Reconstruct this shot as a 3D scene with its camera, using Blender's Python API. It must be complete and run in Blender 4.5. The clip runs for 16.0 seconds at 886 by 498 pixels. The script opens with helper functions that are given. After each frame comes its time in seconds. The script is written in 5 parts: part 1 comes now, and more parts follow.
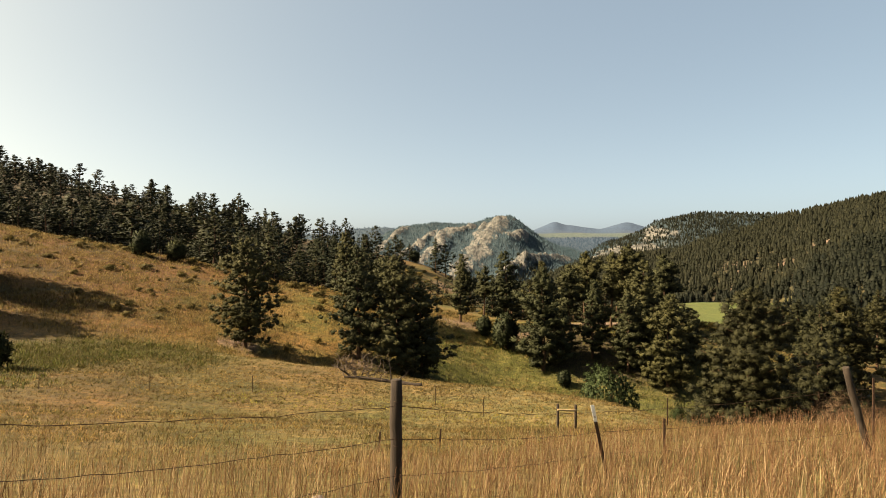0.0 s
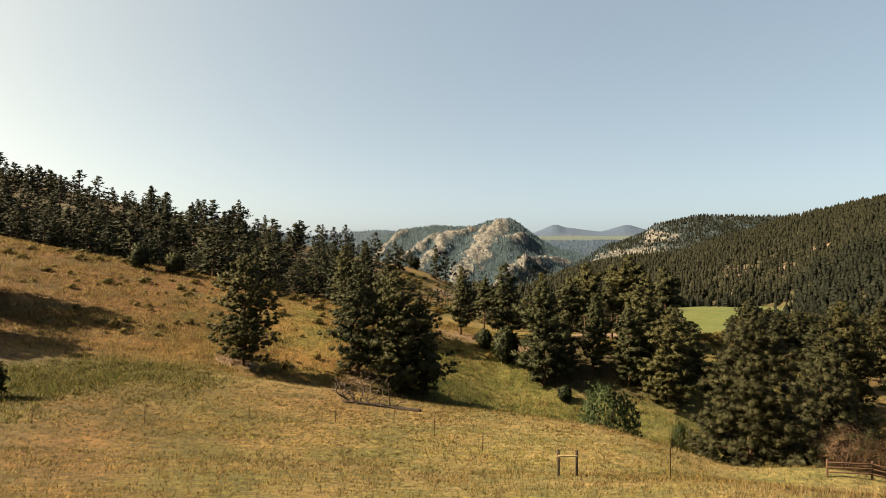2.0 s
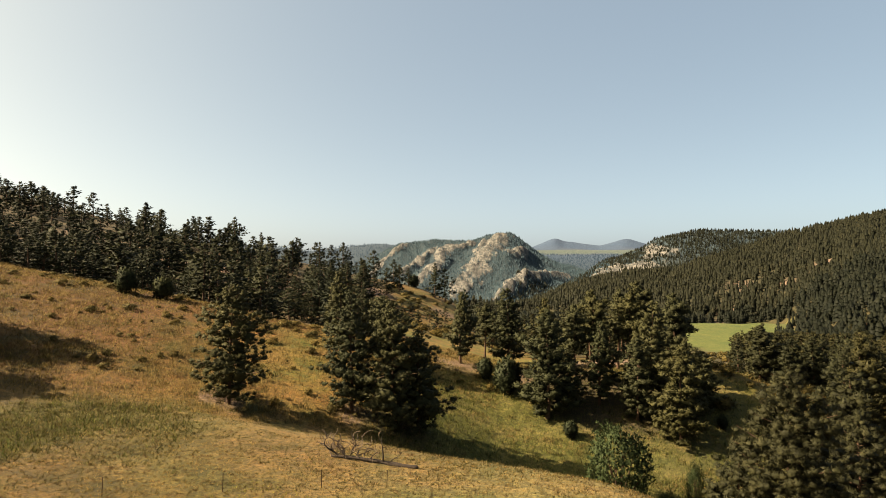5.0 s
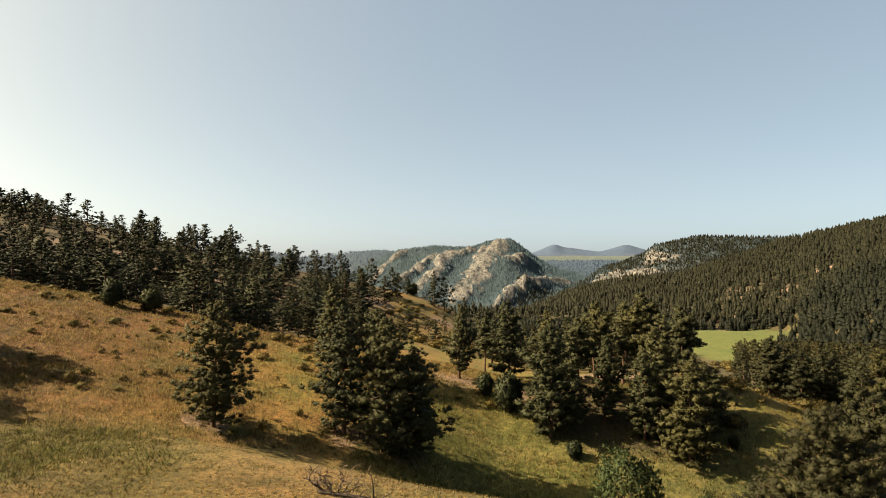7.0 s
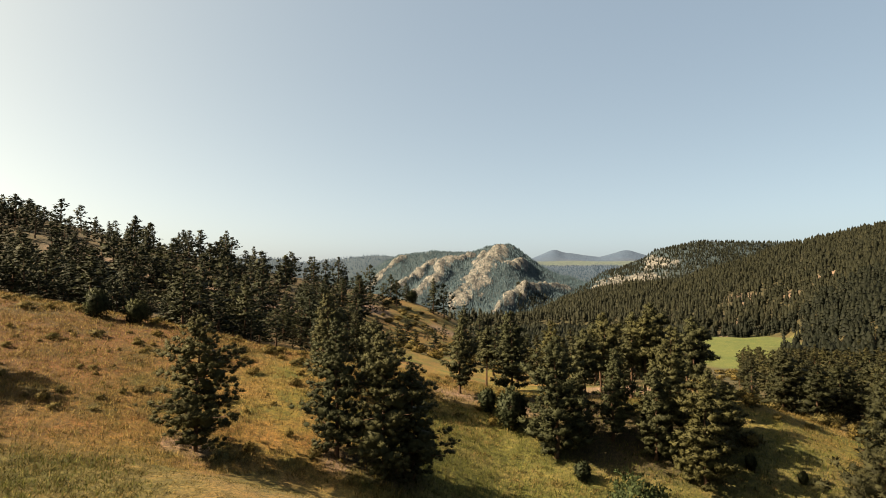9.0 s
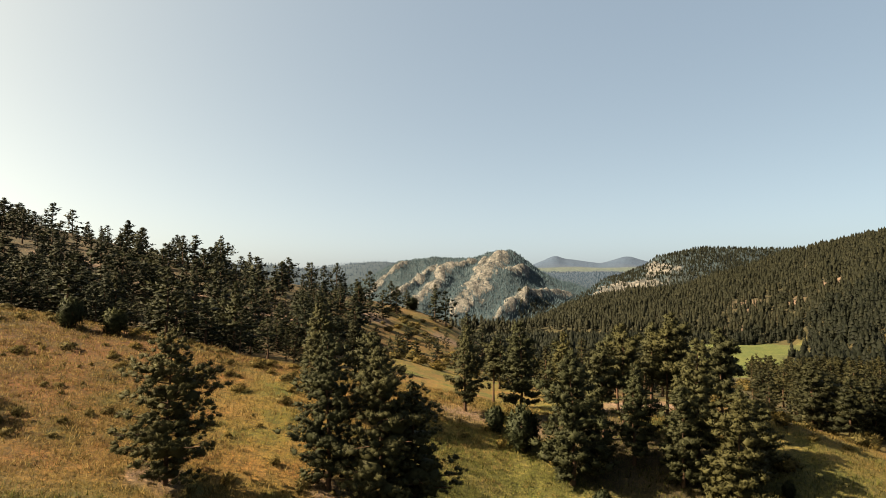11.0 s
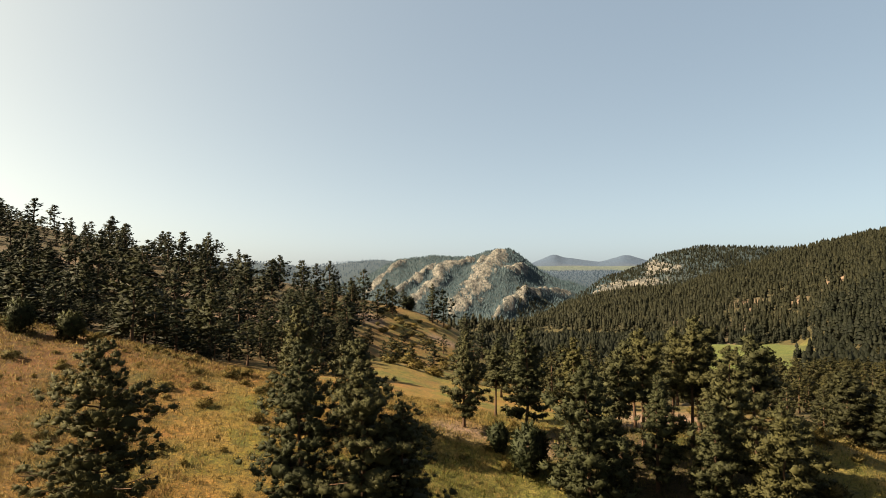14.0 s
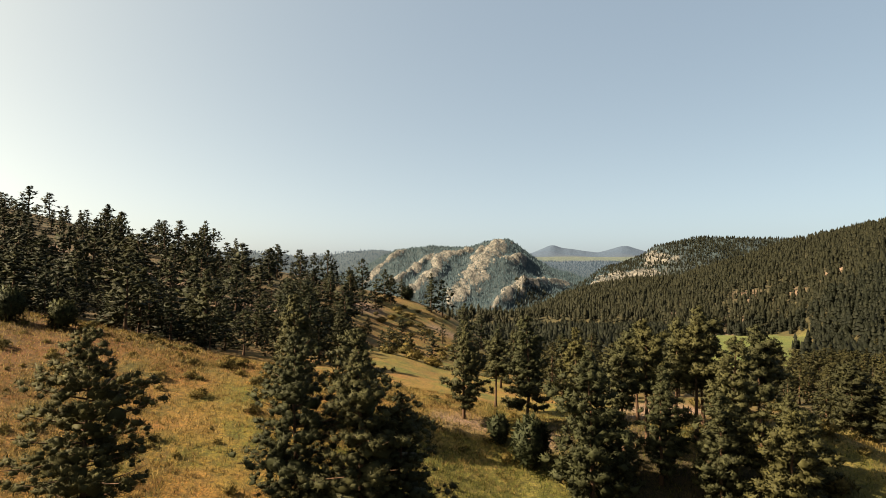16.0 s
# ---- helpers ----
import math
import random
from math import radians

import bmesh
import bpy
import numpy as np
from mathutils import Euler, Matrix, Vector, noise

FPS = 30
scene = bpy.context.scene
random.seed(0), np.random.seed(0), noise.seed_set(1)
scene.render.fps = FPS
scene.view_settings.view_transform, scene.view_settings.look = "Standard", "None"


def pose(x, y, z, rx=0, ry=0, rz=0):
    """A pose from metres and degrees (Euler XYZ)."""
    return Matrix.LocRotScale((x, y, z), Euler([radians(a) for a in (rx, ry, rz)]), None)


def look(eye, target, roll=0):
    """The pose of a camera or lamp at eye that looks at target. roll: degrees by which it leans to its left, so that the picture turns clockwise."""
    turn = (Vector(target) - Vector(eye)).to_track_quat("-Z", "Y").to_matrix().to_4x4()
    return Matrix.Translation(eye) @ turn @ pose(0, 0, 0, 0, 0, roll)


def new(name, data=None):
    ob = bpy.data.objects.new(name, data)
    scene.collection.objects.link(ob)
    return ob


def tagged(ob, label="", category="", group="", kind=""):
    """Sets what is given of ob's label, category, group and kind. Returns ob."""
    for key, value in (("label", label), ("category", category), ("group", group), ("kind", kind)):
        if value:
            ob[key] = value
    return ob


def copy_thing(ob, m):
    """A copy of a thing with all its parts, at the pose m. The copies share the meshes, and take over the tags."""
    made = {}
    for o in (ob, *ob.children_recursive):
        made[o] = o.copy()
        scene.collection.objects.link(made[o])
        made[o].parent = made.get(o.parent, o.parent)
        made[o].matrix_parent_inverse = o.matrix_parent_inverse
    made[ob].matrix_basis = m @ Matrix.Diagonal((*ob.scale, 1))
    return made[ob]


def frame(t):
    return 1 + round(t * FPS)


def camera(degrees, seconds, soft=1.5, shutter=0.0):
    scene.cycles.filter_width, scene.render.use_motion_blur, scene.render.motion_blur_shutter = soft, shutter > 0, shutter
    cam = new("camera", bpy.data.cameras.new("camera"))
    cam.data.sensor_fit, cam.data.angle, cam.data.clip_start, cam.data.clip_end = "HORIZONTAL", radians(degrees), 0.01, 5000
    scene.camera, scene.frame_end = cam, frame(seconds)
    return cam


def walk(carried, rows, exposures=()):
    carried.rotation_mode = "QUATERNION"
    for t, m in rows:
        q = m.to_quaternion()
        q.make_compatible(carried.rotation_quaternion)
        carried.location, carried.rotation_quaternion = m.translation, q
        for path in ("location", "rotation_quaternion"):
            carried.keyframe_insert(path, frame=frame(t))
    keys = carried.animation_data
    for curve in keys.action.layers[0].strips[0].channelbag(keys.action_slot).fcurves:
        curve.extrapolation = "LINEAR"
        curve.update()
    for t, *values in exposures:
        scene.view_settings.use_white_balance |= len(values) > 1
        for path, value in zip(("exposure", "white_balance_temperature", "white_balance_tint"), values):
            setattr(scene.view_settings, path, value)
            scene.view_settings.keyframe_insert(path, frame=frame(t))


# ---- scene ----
import itertools

cam = camera(72.0, 16.0, 0.8)
PATH = [  # seconds; place; yaw, pitch, roll
    (0.0, 0.00, 0.00, 2.90, 0.01, 0.00, -0.01),
    (0.5, -0.00, 0.09, 3.36, 0.04, -0.04, -0.06),
    (1.0, -0.00, 0.11, 3.83, 0.04, -0.04, -0.07),
    (1.5, 0.02, 0.20, 4.35, 0.03, 0.06, -0.06),
    (2.0, 0.10, 0.54, 4.87, 0.04, 0.23, -0.04),
    (2.5, 0.16, 1.06, 5.36, 0.03, 0.45, -0.02),
    (3.0, 0.10, 1.70, 5.82, 0.01, 0.64, -0.00),
    (3.5, 0.07, 2.44, 6.20, -0.01, 0.82, -0.01),
    (4.0, 0.08, 3.33, 6.56, -0.02, 1.08, 0.04),
    (6.5, 0.32, 8.52, 7.77, -0.03, 1.93, 0.01),
    (7.0, 0.43, 9.53, 8.09, -0.04, 2.06, 0.00),
    (7.5, 0.51, 10.55, 8.41, -0.05, 2.13, -0.03),
    (8.0, 0.54, 11.65, 8.63, -0.06, 2.22, -0.02),
    (8.5, 0.49, 12.96, 8.76, -0.06, 2.39, -0.00),
    (9.0, 0.42, 14.63, 8.83, -0.07, 2.55, -0.01),
    (11.5, -0.14, 25.37, 9.06, -0.00, 3.24, 0.02),
    (12.0, -0.13, 27.62, 9.10, -0.03, 3.38, 0.03),
    (12.5, -0.04, 29.79, 9.19, -0.05, 3.59, 0.03),
    (13.0, 0.13, 31.70, 9.20, -0.06, 3.42, 0.03),
    (13.5, 0.24, 33.23, 9.21, -0.08, 3.25, 0.04),
    (14.0, 0.24, 34.35, 9.18, -0.14, 2.99, 0.07),
    (14.5, 0.18, 35.13, 9.13, -0.20, 2.68, 0.07),
    (15.0, 0.13, 35.64, 9.11, -0.23, 2.43, 0.09),
    (15.5, 0.07, 36.01, 9.06, -0.24, 2.27, 0.15),
    (16.0, 0.04, 36.34, 8.97, -0.29, 2.08, 0.24),
]
walk(cam, [(t, pose(x, y, z, 90 + pitch, 0, yaw) @ pose(0, 0, 0, 0, 0, roll)) for t, x, y, z, yaw, pitch, roll in PATH], [(0.0, 2.3, 7700.0, 10.0), (16.0, 2.3, 7700.0, 10.0)])

# ---- light ----
SUN_HEADING, SUN_HEIGHT = Vector((-1.0, -0.10, 0)).normalized(), radians(39)
world = bpy.data.worlds.new("sky")
scene.world = world
world.use_nodes = True
sky = world.node_tree.nodes.new("ShaderNodeTexSky")
sky.sky_type, sky.sun_disc = "NISHITA", False
sky.sun_elevation, sky.sun_rotation = SUN_HEIGHT, math.atan2(SUN_HEADING.x, SUN_HEADING.y)
sky.altitude, sky.air_density, sky.dust_density, sky.ozone_density = 1500, 0.3, 10.0, 1.5
world.node_tree.nodes["Background"].inputs["Strength"].default_value = 0.075
cast, haze = (world.node_tree.nodes.new("ShaderNodeMix") for _ in range(2))  # thin smoke pales the sky
cast.data_type, cast.blend_type, haze.data_type = "RGBA", "MULTIPLY", "RGBA"
cast.inputs[0].default_value, cast.inputs[7].default_value = 1.0, (1.16, 1.11, 0.71, 1)
haze.inputs[0].default_value, haze.inputs[7].default_value = 0.25, (1.68, 2.55, 4.22, 1)
world.node_tree.links.new(sky.outputs["Color"], cast.inputs[6])
world.node_tree.links.new(cast.outputs[2], haze.inputs[6])
world.node_tree.links.new(haze.outputs[2], world.node_tree.nodes["Background"].inputs["Color"])
sun = new("sun", bpy.data.lights.new("sun", "SUN"))
sun.data.energy, sun.data.angle, sun.data.color = 5.0, radians(0.6), (1.0, 0.86, 0.67)
to_sun = SUN_HEADING * math.cos(SUN_HEIGHT) + Vector((0, 0, math.sin(SUN_HEIGHT)))
sun.matrix_world = look(to_sun * 300, (0, 0, 0))

# ---- materials ----
def material(name, roughness=0.9):
    m = bpy.data.materials.new(name)
    m.use_nodes = True
    shader = m.node_tree.nodes["Principled BSDF"]
    shader.inputs["Roughness"].default_value = roughness
    shader.inputs["Specular IOR Level"].default_value = 0.2
    return m, m.node_tree, shader


def node(tree, kind, **settings):
    n = tree.nodes.new(kind)
    for key, value in settings.items():
        if key in n.inputs:
            n.inputs[key].default_value = value
    return n


def ramp(tree, source, *stops):
    r = tree.nodes.new("ShaderNodeValToRGB")
    while len(r.color_ramp.elements) < len(stops):
        r.color_ramp.elements.new(0.5)
    for e, (at, colour) in zip(r.color_ramp.elements, stops):
        e.position, e.color = at, (*colour, 1)
    tree.links.new(source, r.inputs[0])
    return r.outputs[0]


def noise_at(tree, scale, detail=4.0, rough=0.6, stretch=None):
    place = tree.nodes.new("ShaderNodeTexCoord").outputs["Object"]
    if stretch:
        s = node(tree, "ShaderNodeMapping")
        s.inputs["Scale"].default_value = stretch
        tree.links.new(place, s.inputs[0])
        place = s.outputs[0]
    n = node(tree, "ShaderNodeTexNoise", Scale=scale, Detail=detail, Roughness=rough)
    tree.links.new(place, n.inputs["Vector"])
    return n.outputs["Fac"]


def blend(tree, fac, a, b, how="MIX"):
    m = tree.nodes.new("ShaderNodeMix")
    m.data_type, m.blend_type = "RGBA", how
    for socket, value in ((m.inputs[0], fac), (m.inputs[6], a), (m.inputs[7], b)):
        if isinstance(value, (int, float)):
            socket.default_value = value
        elif isinstance(value, tuple):
            socket.default_value = (*value, 1)
        else:
            tree.links.new(value, socket)
    return m.outputs[2]


def bump(tree, shader, source, strength, distance):
    b = node(tree, "ShaderNodeBump", Strength=strength, Distance=distance)
    tree.links.new(source, b.inputs["Height"])
    tree.links.new(b.outputs[0], shader.inputs["Normal"])


def plain(name, low, high, scale, roughness=0.9, stretch=None, relief=0.3, depth=0.01):
    """A surface whose colour wanders between two tones at two scales, with a fine relief."""
    m, tree, shader = material(name, roughness)
    fine, broad = noise_at(tree, scale, 5, 0.65, stretch), noise_at(tree, scale * 0.13, 3)
    tone = blend(tree, 0.35, fine, broad)
    tree.links.new(ramp(tree, tone, (0.34, low), (0.66, high)), shader.inputs["Base Color"])
    bump(tree, shader, fine, relief, depth)
    return m


def foliage(name, dark, light, pale, thin=0.25, clump=None):
    """Needles or leaves: each blade or each clump of that scale has its own tone, each plant its own cast; a little light comes through."""
    m, tree, shader = material(name, 0.62)
    shader.inputs["Specular IOR Level"].default_value = 0.05
    island = tree.nodes.new("ShaderNodeNewGeometry").outputs["Random Per Island"]
    if clump:
        n = noise_at(tree, clump, 2, 0.5)
        wide = node(tree, "ShaderNodeMapRange")
        wide.inputs["From Min"].default_value, wide.inputs["From Max"].default_value = 0.3, 0.72
        tree.links.new(n, wide.inputs["Value"])
        island = blend(tree, 0.35, wide.outputs[0], island)
    tuft = ramp(tree, island, (0.0, dark), (0.62, light), (1.0, pale))
    whole = ramp(tree, tree.nodes.new("ShaderNodeObjectInfo").outputs["Random"], (0.0, (0.72, 0.78, 0.8)), (0.5, (1, 1, 1)), (1.0, (1.18, 1.1, 0.92)))
    colour = blend(tree, 1.0, tuft, whole, "MULTIPLY")
    tree.links.new(colour, shader.inputs["Base Color"])
    through_leaf, mix = tree.nodes.new("ShaderNodeBsdfTranslucent"), tree.nodes.new("ShaderNodeMixShader")
    tree.links.new(colour, through_leaf.inputs["Color"])
    mix.inputs[0].default_value = thin
    tree.links.new(shader.outputs[0], mix.inputs[1])
    tree.links.new(through_leaf.outputs[0], mix.inputs[2])
    tree.links.new(mix.outputs[0], tree.nodes["Material Output"].inputs["Surface"])
    return m


def ground_material():
    """Dry grass, lush grass, bare rock and forest floor, by the zones of the ground, broken up by noise."""
    m, tree, shader = material("grassland", 0.95)
    zones = tree.nodes.new("ShaderNodeAttribute")
    zones.attribute_name = "zones"
    split = tree.nodes.new("ShaderNodeSeparateColor")
    tree.links.new(zones.outputs["Color"], split.inputs[0])
    rock, lush, wood = split.outputs
    gold = zones.outputs["Alpha"]
    fine, clump, patch, wide = noise_at(tree, 5.0, 6, 0.75), noise_at(tree, 0.9, 5, 0.7), noise_at(tree, 0.16, 4, 0.6), noise_at(tree, 0.03, 4, 0.6)
    hue = ramp(tree, blend(tree, 0.6, patch, wide), (0.40, (0.90, 1.0, 0.74)), (0.5, (1, 0.95, 0.88)), (0.60, (1.04, 0.86, 0.80)))
    mown = ramp(tree, blend(tree, 0.5, clump, patch), (0.36, (0.053, 0.047, 0.0178)), (0.5, (0.098, 0.0765, 0.0318)), (0.64, (0.140, 0.097, 0.0445)))
    golden = ramp(tree, blend(tree, 0.45, clump, patch), (0.36, (0.0376, 0.0348, 0.0091)), (0.5, (0.0878, 0.0587, 0.016)), (0.66, (0.1311, 0.0764, 0.0239)))
    green = ramp(tree, blend(tree, 0.6, clump, patch), (0.36, (0.0217, 0.0296, 0.0063)), (0.48, (0.0536, 0.0553, 0.0125)), (0.56, (0.0809, 0.0718, 0.0205)), (0.68, (0.1049, 0.0787, 0.0285)))
    litter = ramp(tree, blend(tree, 0.5, clump, patch), (0.38, (0.0131, 0.0148, 0.0068)), (0.62, (0.0365, 0.0291, 0.0137)))
    ledges = noise_at(tree, 0.12, 8, 0.72, (1, 0.3, 1))
    stone = ramp(tree, blend(tree, 0.3, ledges, wide), (0.40, (0.0171, 0.0194, 0.0194)), (0.48, (0.0536, 0.0536, 0.0524)), (0.54, (0.0935, 0.0901, 0.0849)), (0.64, (0.1368, 0.13, 0.122)))
    sward = ramp(tree, blend(tree, 0.35, noise_at(tree, 0.11, 5, 0.62), patch), (0.38, (0.74, 0.94, 0.62)), (0.47, (1.0, 1.02, 0.86)), (0.53, (1.08, 0.98, 0.88)), (0.62, (1.04, 0.78, 0.72)))
    golden = blend(tree, 1.0, golden, sward, "MULTIPLY")
    colour = blend(tree, 1.0, blend(tree, gold, mown, golden), hue, "MULTIPLY")
    spread = node(tree, "ShaderNodeSeparateXYZ")
    tree.links.new(tree.nodes.new("ShaderNodeTexCoord").outputs["Object"], spread.inputs[0])
    west, south = node(tree, "ShaderNodeMapRange"), node(tree, "ShaderNodeMapRange")
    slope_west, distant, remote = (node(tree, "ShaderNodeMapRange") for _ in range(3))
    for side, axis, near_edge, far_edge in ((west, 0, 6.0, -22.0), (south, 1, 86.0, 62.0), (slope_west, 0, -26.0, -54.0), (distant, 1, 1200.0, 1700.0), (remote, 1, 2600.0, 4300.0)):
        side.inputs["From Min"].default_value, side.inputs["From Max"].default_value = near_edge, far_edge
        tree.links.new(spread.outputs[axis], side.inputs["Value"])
    stubble = node(tree, "ShaderNodeMath")
    stubble.operation = "MULTIPLY"
    tree.links.new(west.outputs[0], stubble.inputs[0])
    tree.links.new(south.outputs[0], stubble.inputs[1])
    colour = blend(tree, west.outputs[0], blend(tree, 1.0, colour, (0.95, 1.05, 1.0), "MULTIPLY"), colour)  # fresher grass to the east
    colour = blend(tree, stubble.outputs[0], colour, blend(tree, 1.0, colour, (0.60, 0.50, 0.41), "MULTIPLY"))  # red-brown stubble
    colour = blend(tree, slope_west.outputs[0], colour, blend(tree, 1.0, colour, (0.55, 0.42, 0.355), "MULTIPLY"))  # redder grass towards the wood
    litter = blend(tree, distant.outputs[0], litter, ramp(tree, patch, (0.4, (0.0128, 0.0220, 0.0275)), (0.6, (0.0180, 0.0290, 0.0360))))  # haze of distance painted in: bluer forest floor
    # The farthest hills get the strongest painted haze.
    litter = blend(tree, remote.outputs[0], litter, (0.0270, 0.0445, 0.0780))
    # Far grass, greyed and blued by the same painted haze.
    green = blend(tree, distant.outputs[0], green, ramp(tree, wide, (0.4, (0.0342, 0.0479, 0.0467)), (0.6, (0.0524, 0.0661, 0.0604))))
    edge = node(tree, "ShaderNodeMath")
    edge.operation = "MULTIPLY_ADD"
    tree.links.new(patch, edge.inputs[0])
    edge.inputs[1].default_value = 1.2
    edge.inputs[2].default_value = -0.6
    added = node(tree, "ShaderNodeMath")
    added.operation, added.use_clamp = "ADD", True
    tree.links.new(lush, added.inputs[0])
    tree.links.new(edge.outputs[0], added.inputs[1])
    colour = blend(tree, added.outputs[0], colour, green)
    fresh = node(tree, "ShaderNodeMapRange")
    fresh.inputs["From Min"].default_value, fresh.inputs["From Max"].default_value = 1.1, 1.4
    tree.links.new(lush, fresh.inputs["Value"])
    pasture = ramp(tree, blend(tree, 0.5, patch, wide), (0.4, (0.0331, 0.0467, 0.0103)), (0.52, (0.0485, 0.0581, 0.0137)), (0.64, (0.0684, 0.0712, 0.0205)))
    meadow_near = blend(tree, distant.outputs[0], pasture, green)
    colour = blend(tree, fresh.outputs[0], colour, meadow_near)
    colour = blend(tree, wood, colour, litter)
    earth = tree.nodes.new("ShaderNodeAttribute")
    earth.attribute_name = "soil"
    bare = tree.nodes.new("ShaderNodeSeparateColor")
    tree.links.new(earth.outputs["Color"], bare.inputs[0])
    red_earth = ramp(tree, blend(tree, 0.5, clump, fine), (0.38, (0.0541, 0.0342, 0.0239)), (0.5, (0.1026, 0.0684, 0.0513)), (0.62, (0.1539, 0.1094, 0.0855)))
    # Shade under the pines, painted in as dark needle litter.
    shaded_duff = ramp(tree, blend(tree, 0.5, clump, fine), (0.38, (0.0114, 0.008, 0.0046)), (0.62, (0.0342, 0.0239, 0.0137)))
    colour = blend(tree, bare.outputs[1], colour, shaded_duff)
    colour = blend(tree, bare.outputs[0], colour, red_earth)
    crag = blend(tree, 0.55, rock, noise_at(tree, 0.07, 7, 0.75, (1, 0.3, 1)))
    colour = blend(tree, ramp(tree, crag, (0.46, (0, 0, 0)), (0.54, (1, 1, 1))), colour, stone)
    grain = ramp(tree, fine, (0.36, (0.42, 0.43, 0.42)), (0.5, (0.95, 0.95, 0.95)), (0.62, (1.6, 1.52, 1.42)))
    colour = blend(tree, 1.0, colour, ramp(tree, noise_at(tree, 1.9, 4, 0.7), (0.38, (0.62, 0.64, 0.62)), (0.5, (1, 1, 1)), (0.62, (1.35, 1.3, 1.2))), "MULTIPLY")
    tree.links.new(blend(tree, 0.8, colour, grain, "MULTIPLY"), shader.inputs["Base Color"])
    cliff = node(tree, "ShaderNodeMath")
    cliff.operation, cliff.inputs[2].default_value = "MULTIPLY_ADD", 0.0
    tree.links.new(ledges, cliff.inputs[0])
    tall = node(tree, "ShaderNodeMath")
    tall.operation, tall.inputs[1].default_value = "MULTIPLY", 60.0
    tree.links.new(rock, tall.inputs[0])
    tree.links.new(tall.outputs[0], cliff.inputs[1])
    relief = node(tree, "ShaderNodeMath")
    tree.links.new(cliff.outputs[0], relief.inputs[0])
    tree.links.new(blend(tree, 0.6, clump, fine), relief.inputs[1])
    bump(tree, shader, relief.outputs[0], 0.7, 0.25)
    return m


GROUND = ground_material()
NEEDLES = foliage("pine needles", (0.0172, 0.0178, 0.0090), (0.0288, 0.0294, 0.0136), (0.0435, 0.0435, 0.0202), 0.08, 1.1)
DULL_NEEDLES = foliage("dull brownish pine needles", (0.0088, 0.0091, 0.0051), (0.0194, 0.0194, 0.0088), (0.0365, 0.0339, 0.016), 0.10, 1.1)
# The backlit wood's dimness is put into this darker needle colour.
SHADED_NEEDLES = foliage("dark fir needles", (0.0066, 0.0083, 0.0048), (0.0137, 0.0157, 0.008), (0.0262, 0.0268, 0.0125), 0.08, 0.7)
FAR_NEEDLES = foliage("distant conifer needles", (0.0051, 0.006, 0.0039), (0.0096, 0.0104, 0.0063), (0.0171, 0.0165, 0.0097), 0.08, 0.12)
# Aerial haze is painted into the mountain trees' needle colour.
HAZE_NEEDLES = foliage("blue-green spruce needles", (0.0155, 0.0275, 0.0365), (0.0228, 0.0380, 0.0490), (0.0318, 0.0490, 0.0615), 0.06, 0.05)
# Thicker haze painted into the needles of the farthest trees.
FAR_HAZE_NEEDLES = foliage("pale blue spruce needles", (0.0175, 0.0300, 0.0480), (0.0212, 0.0355, 0.0560), (0.0256, 0.0412, 0.0640), 0.06, 0.03)
JUNIPER = foliage("juniper needles", (0.0114, 0.0148, 0.008), (0.0285, 0.0325, 0.016), (0.0524, 0.0559, 0.0285), 0.15, 1.5)
LEAVES = foliage("broad leaves", (0.016, 0.0239, 0.0103), (0.0319, 0.0433, 0.0171), (0.057, 0.0684, 0.0296), 0.25, 1.6)
RUSSET = foliage("russet twigs", (0.0342, 0.0228, 0.016), (0.0684, 0.0445, 0.0296), (0.114, 0.0798, 0.0513), 0.25)
SAGE = foliage("sage leaves", (0.040, 0.033, 0.012), (0.078, 0.062, 0.022), (0.125, 0.094, 0.036), 0.25)
DRY_GRASS = foliage("dry grass blades", (0.0485, 0.0274, 0.0148), (0.1368, 0.0855, 0.0445), (0.2964, 0.2223, 0.1425), 0.35)
SHORT_GRASS = foliage("short meadow grass", (0.0470, 0.0375, 0.0145), (0.104, 0.0785, 0.0310), (0.158, 0.117, 0.0510), 0.35)
GREEN_GRASS = foliage("green grass", (0.0256, 0.0331, 0.0068), (0.0598, 0.0655, 0.0148), (0.1197, 0.1054, 0.0296), 0.3)
BARK = plain("pine bark", (0.0228, 0.0148, 0.0097), (0.0798, 0.0445, 0.0256), 6.0, 0.95, (1, 1, 0.2), 0.9, 0.04)
WEATHERED = plain("weathered wood", (0.008, 0.0057, 0.0046), (0.0353, 0.0256, 0.0188), 30.0, 0.9, (1, 1, 0.06), 0.9, 0.008)
PALE_WOOD = plain("bleached dead wood", (0.0285, 0.0194, 0.0131), (0.1368, 0.1015, 0.0712), 9.0, 0.9, (1, 1, 0.3), 0.6, 0.02)
RAIL_WOOD = plain("red-brown rail wood", (0.0285, 0.0148, 0.0091), (0.0741, 0.0399, 0.0239), 12.0, 0.85, (1, 1, 0.2), 0.5, 0.01)
RUSTY = plain("rusty steel", (0.0171, 0.0103, 0.0068), (0.057, 0.0313, 0.0199), 40.0, 0.8, None, 0.4, 0.002)
WHITE_PAINT = plain("white paint", (0.496, 0.496, 0.48), (0.64, 0.64, 0.624), 20.0, 0.6, None, 0.2, 0.002)
FORB = foliage("dark meadow weeds", (0.0171, 0.0194, 0.0068), (0.0427, 0.0388, 0.0137), (0.0798, 0.057, 0.0228), 0.2)
WEED = foliage("rank green weeds", (0.0130, 0.0140, 0.0045), (0.0270, 0.0262, 0.0078), (0.0480, 0.0410, 0.0128), 0.2)
STRAW = foliage("straw-coloured tussock grass", (0.0798, 0.0524, 0.0194), (0.1311, 0.0901, 0.0331), (0.1881, 0.1368, 0.057), 0.3)
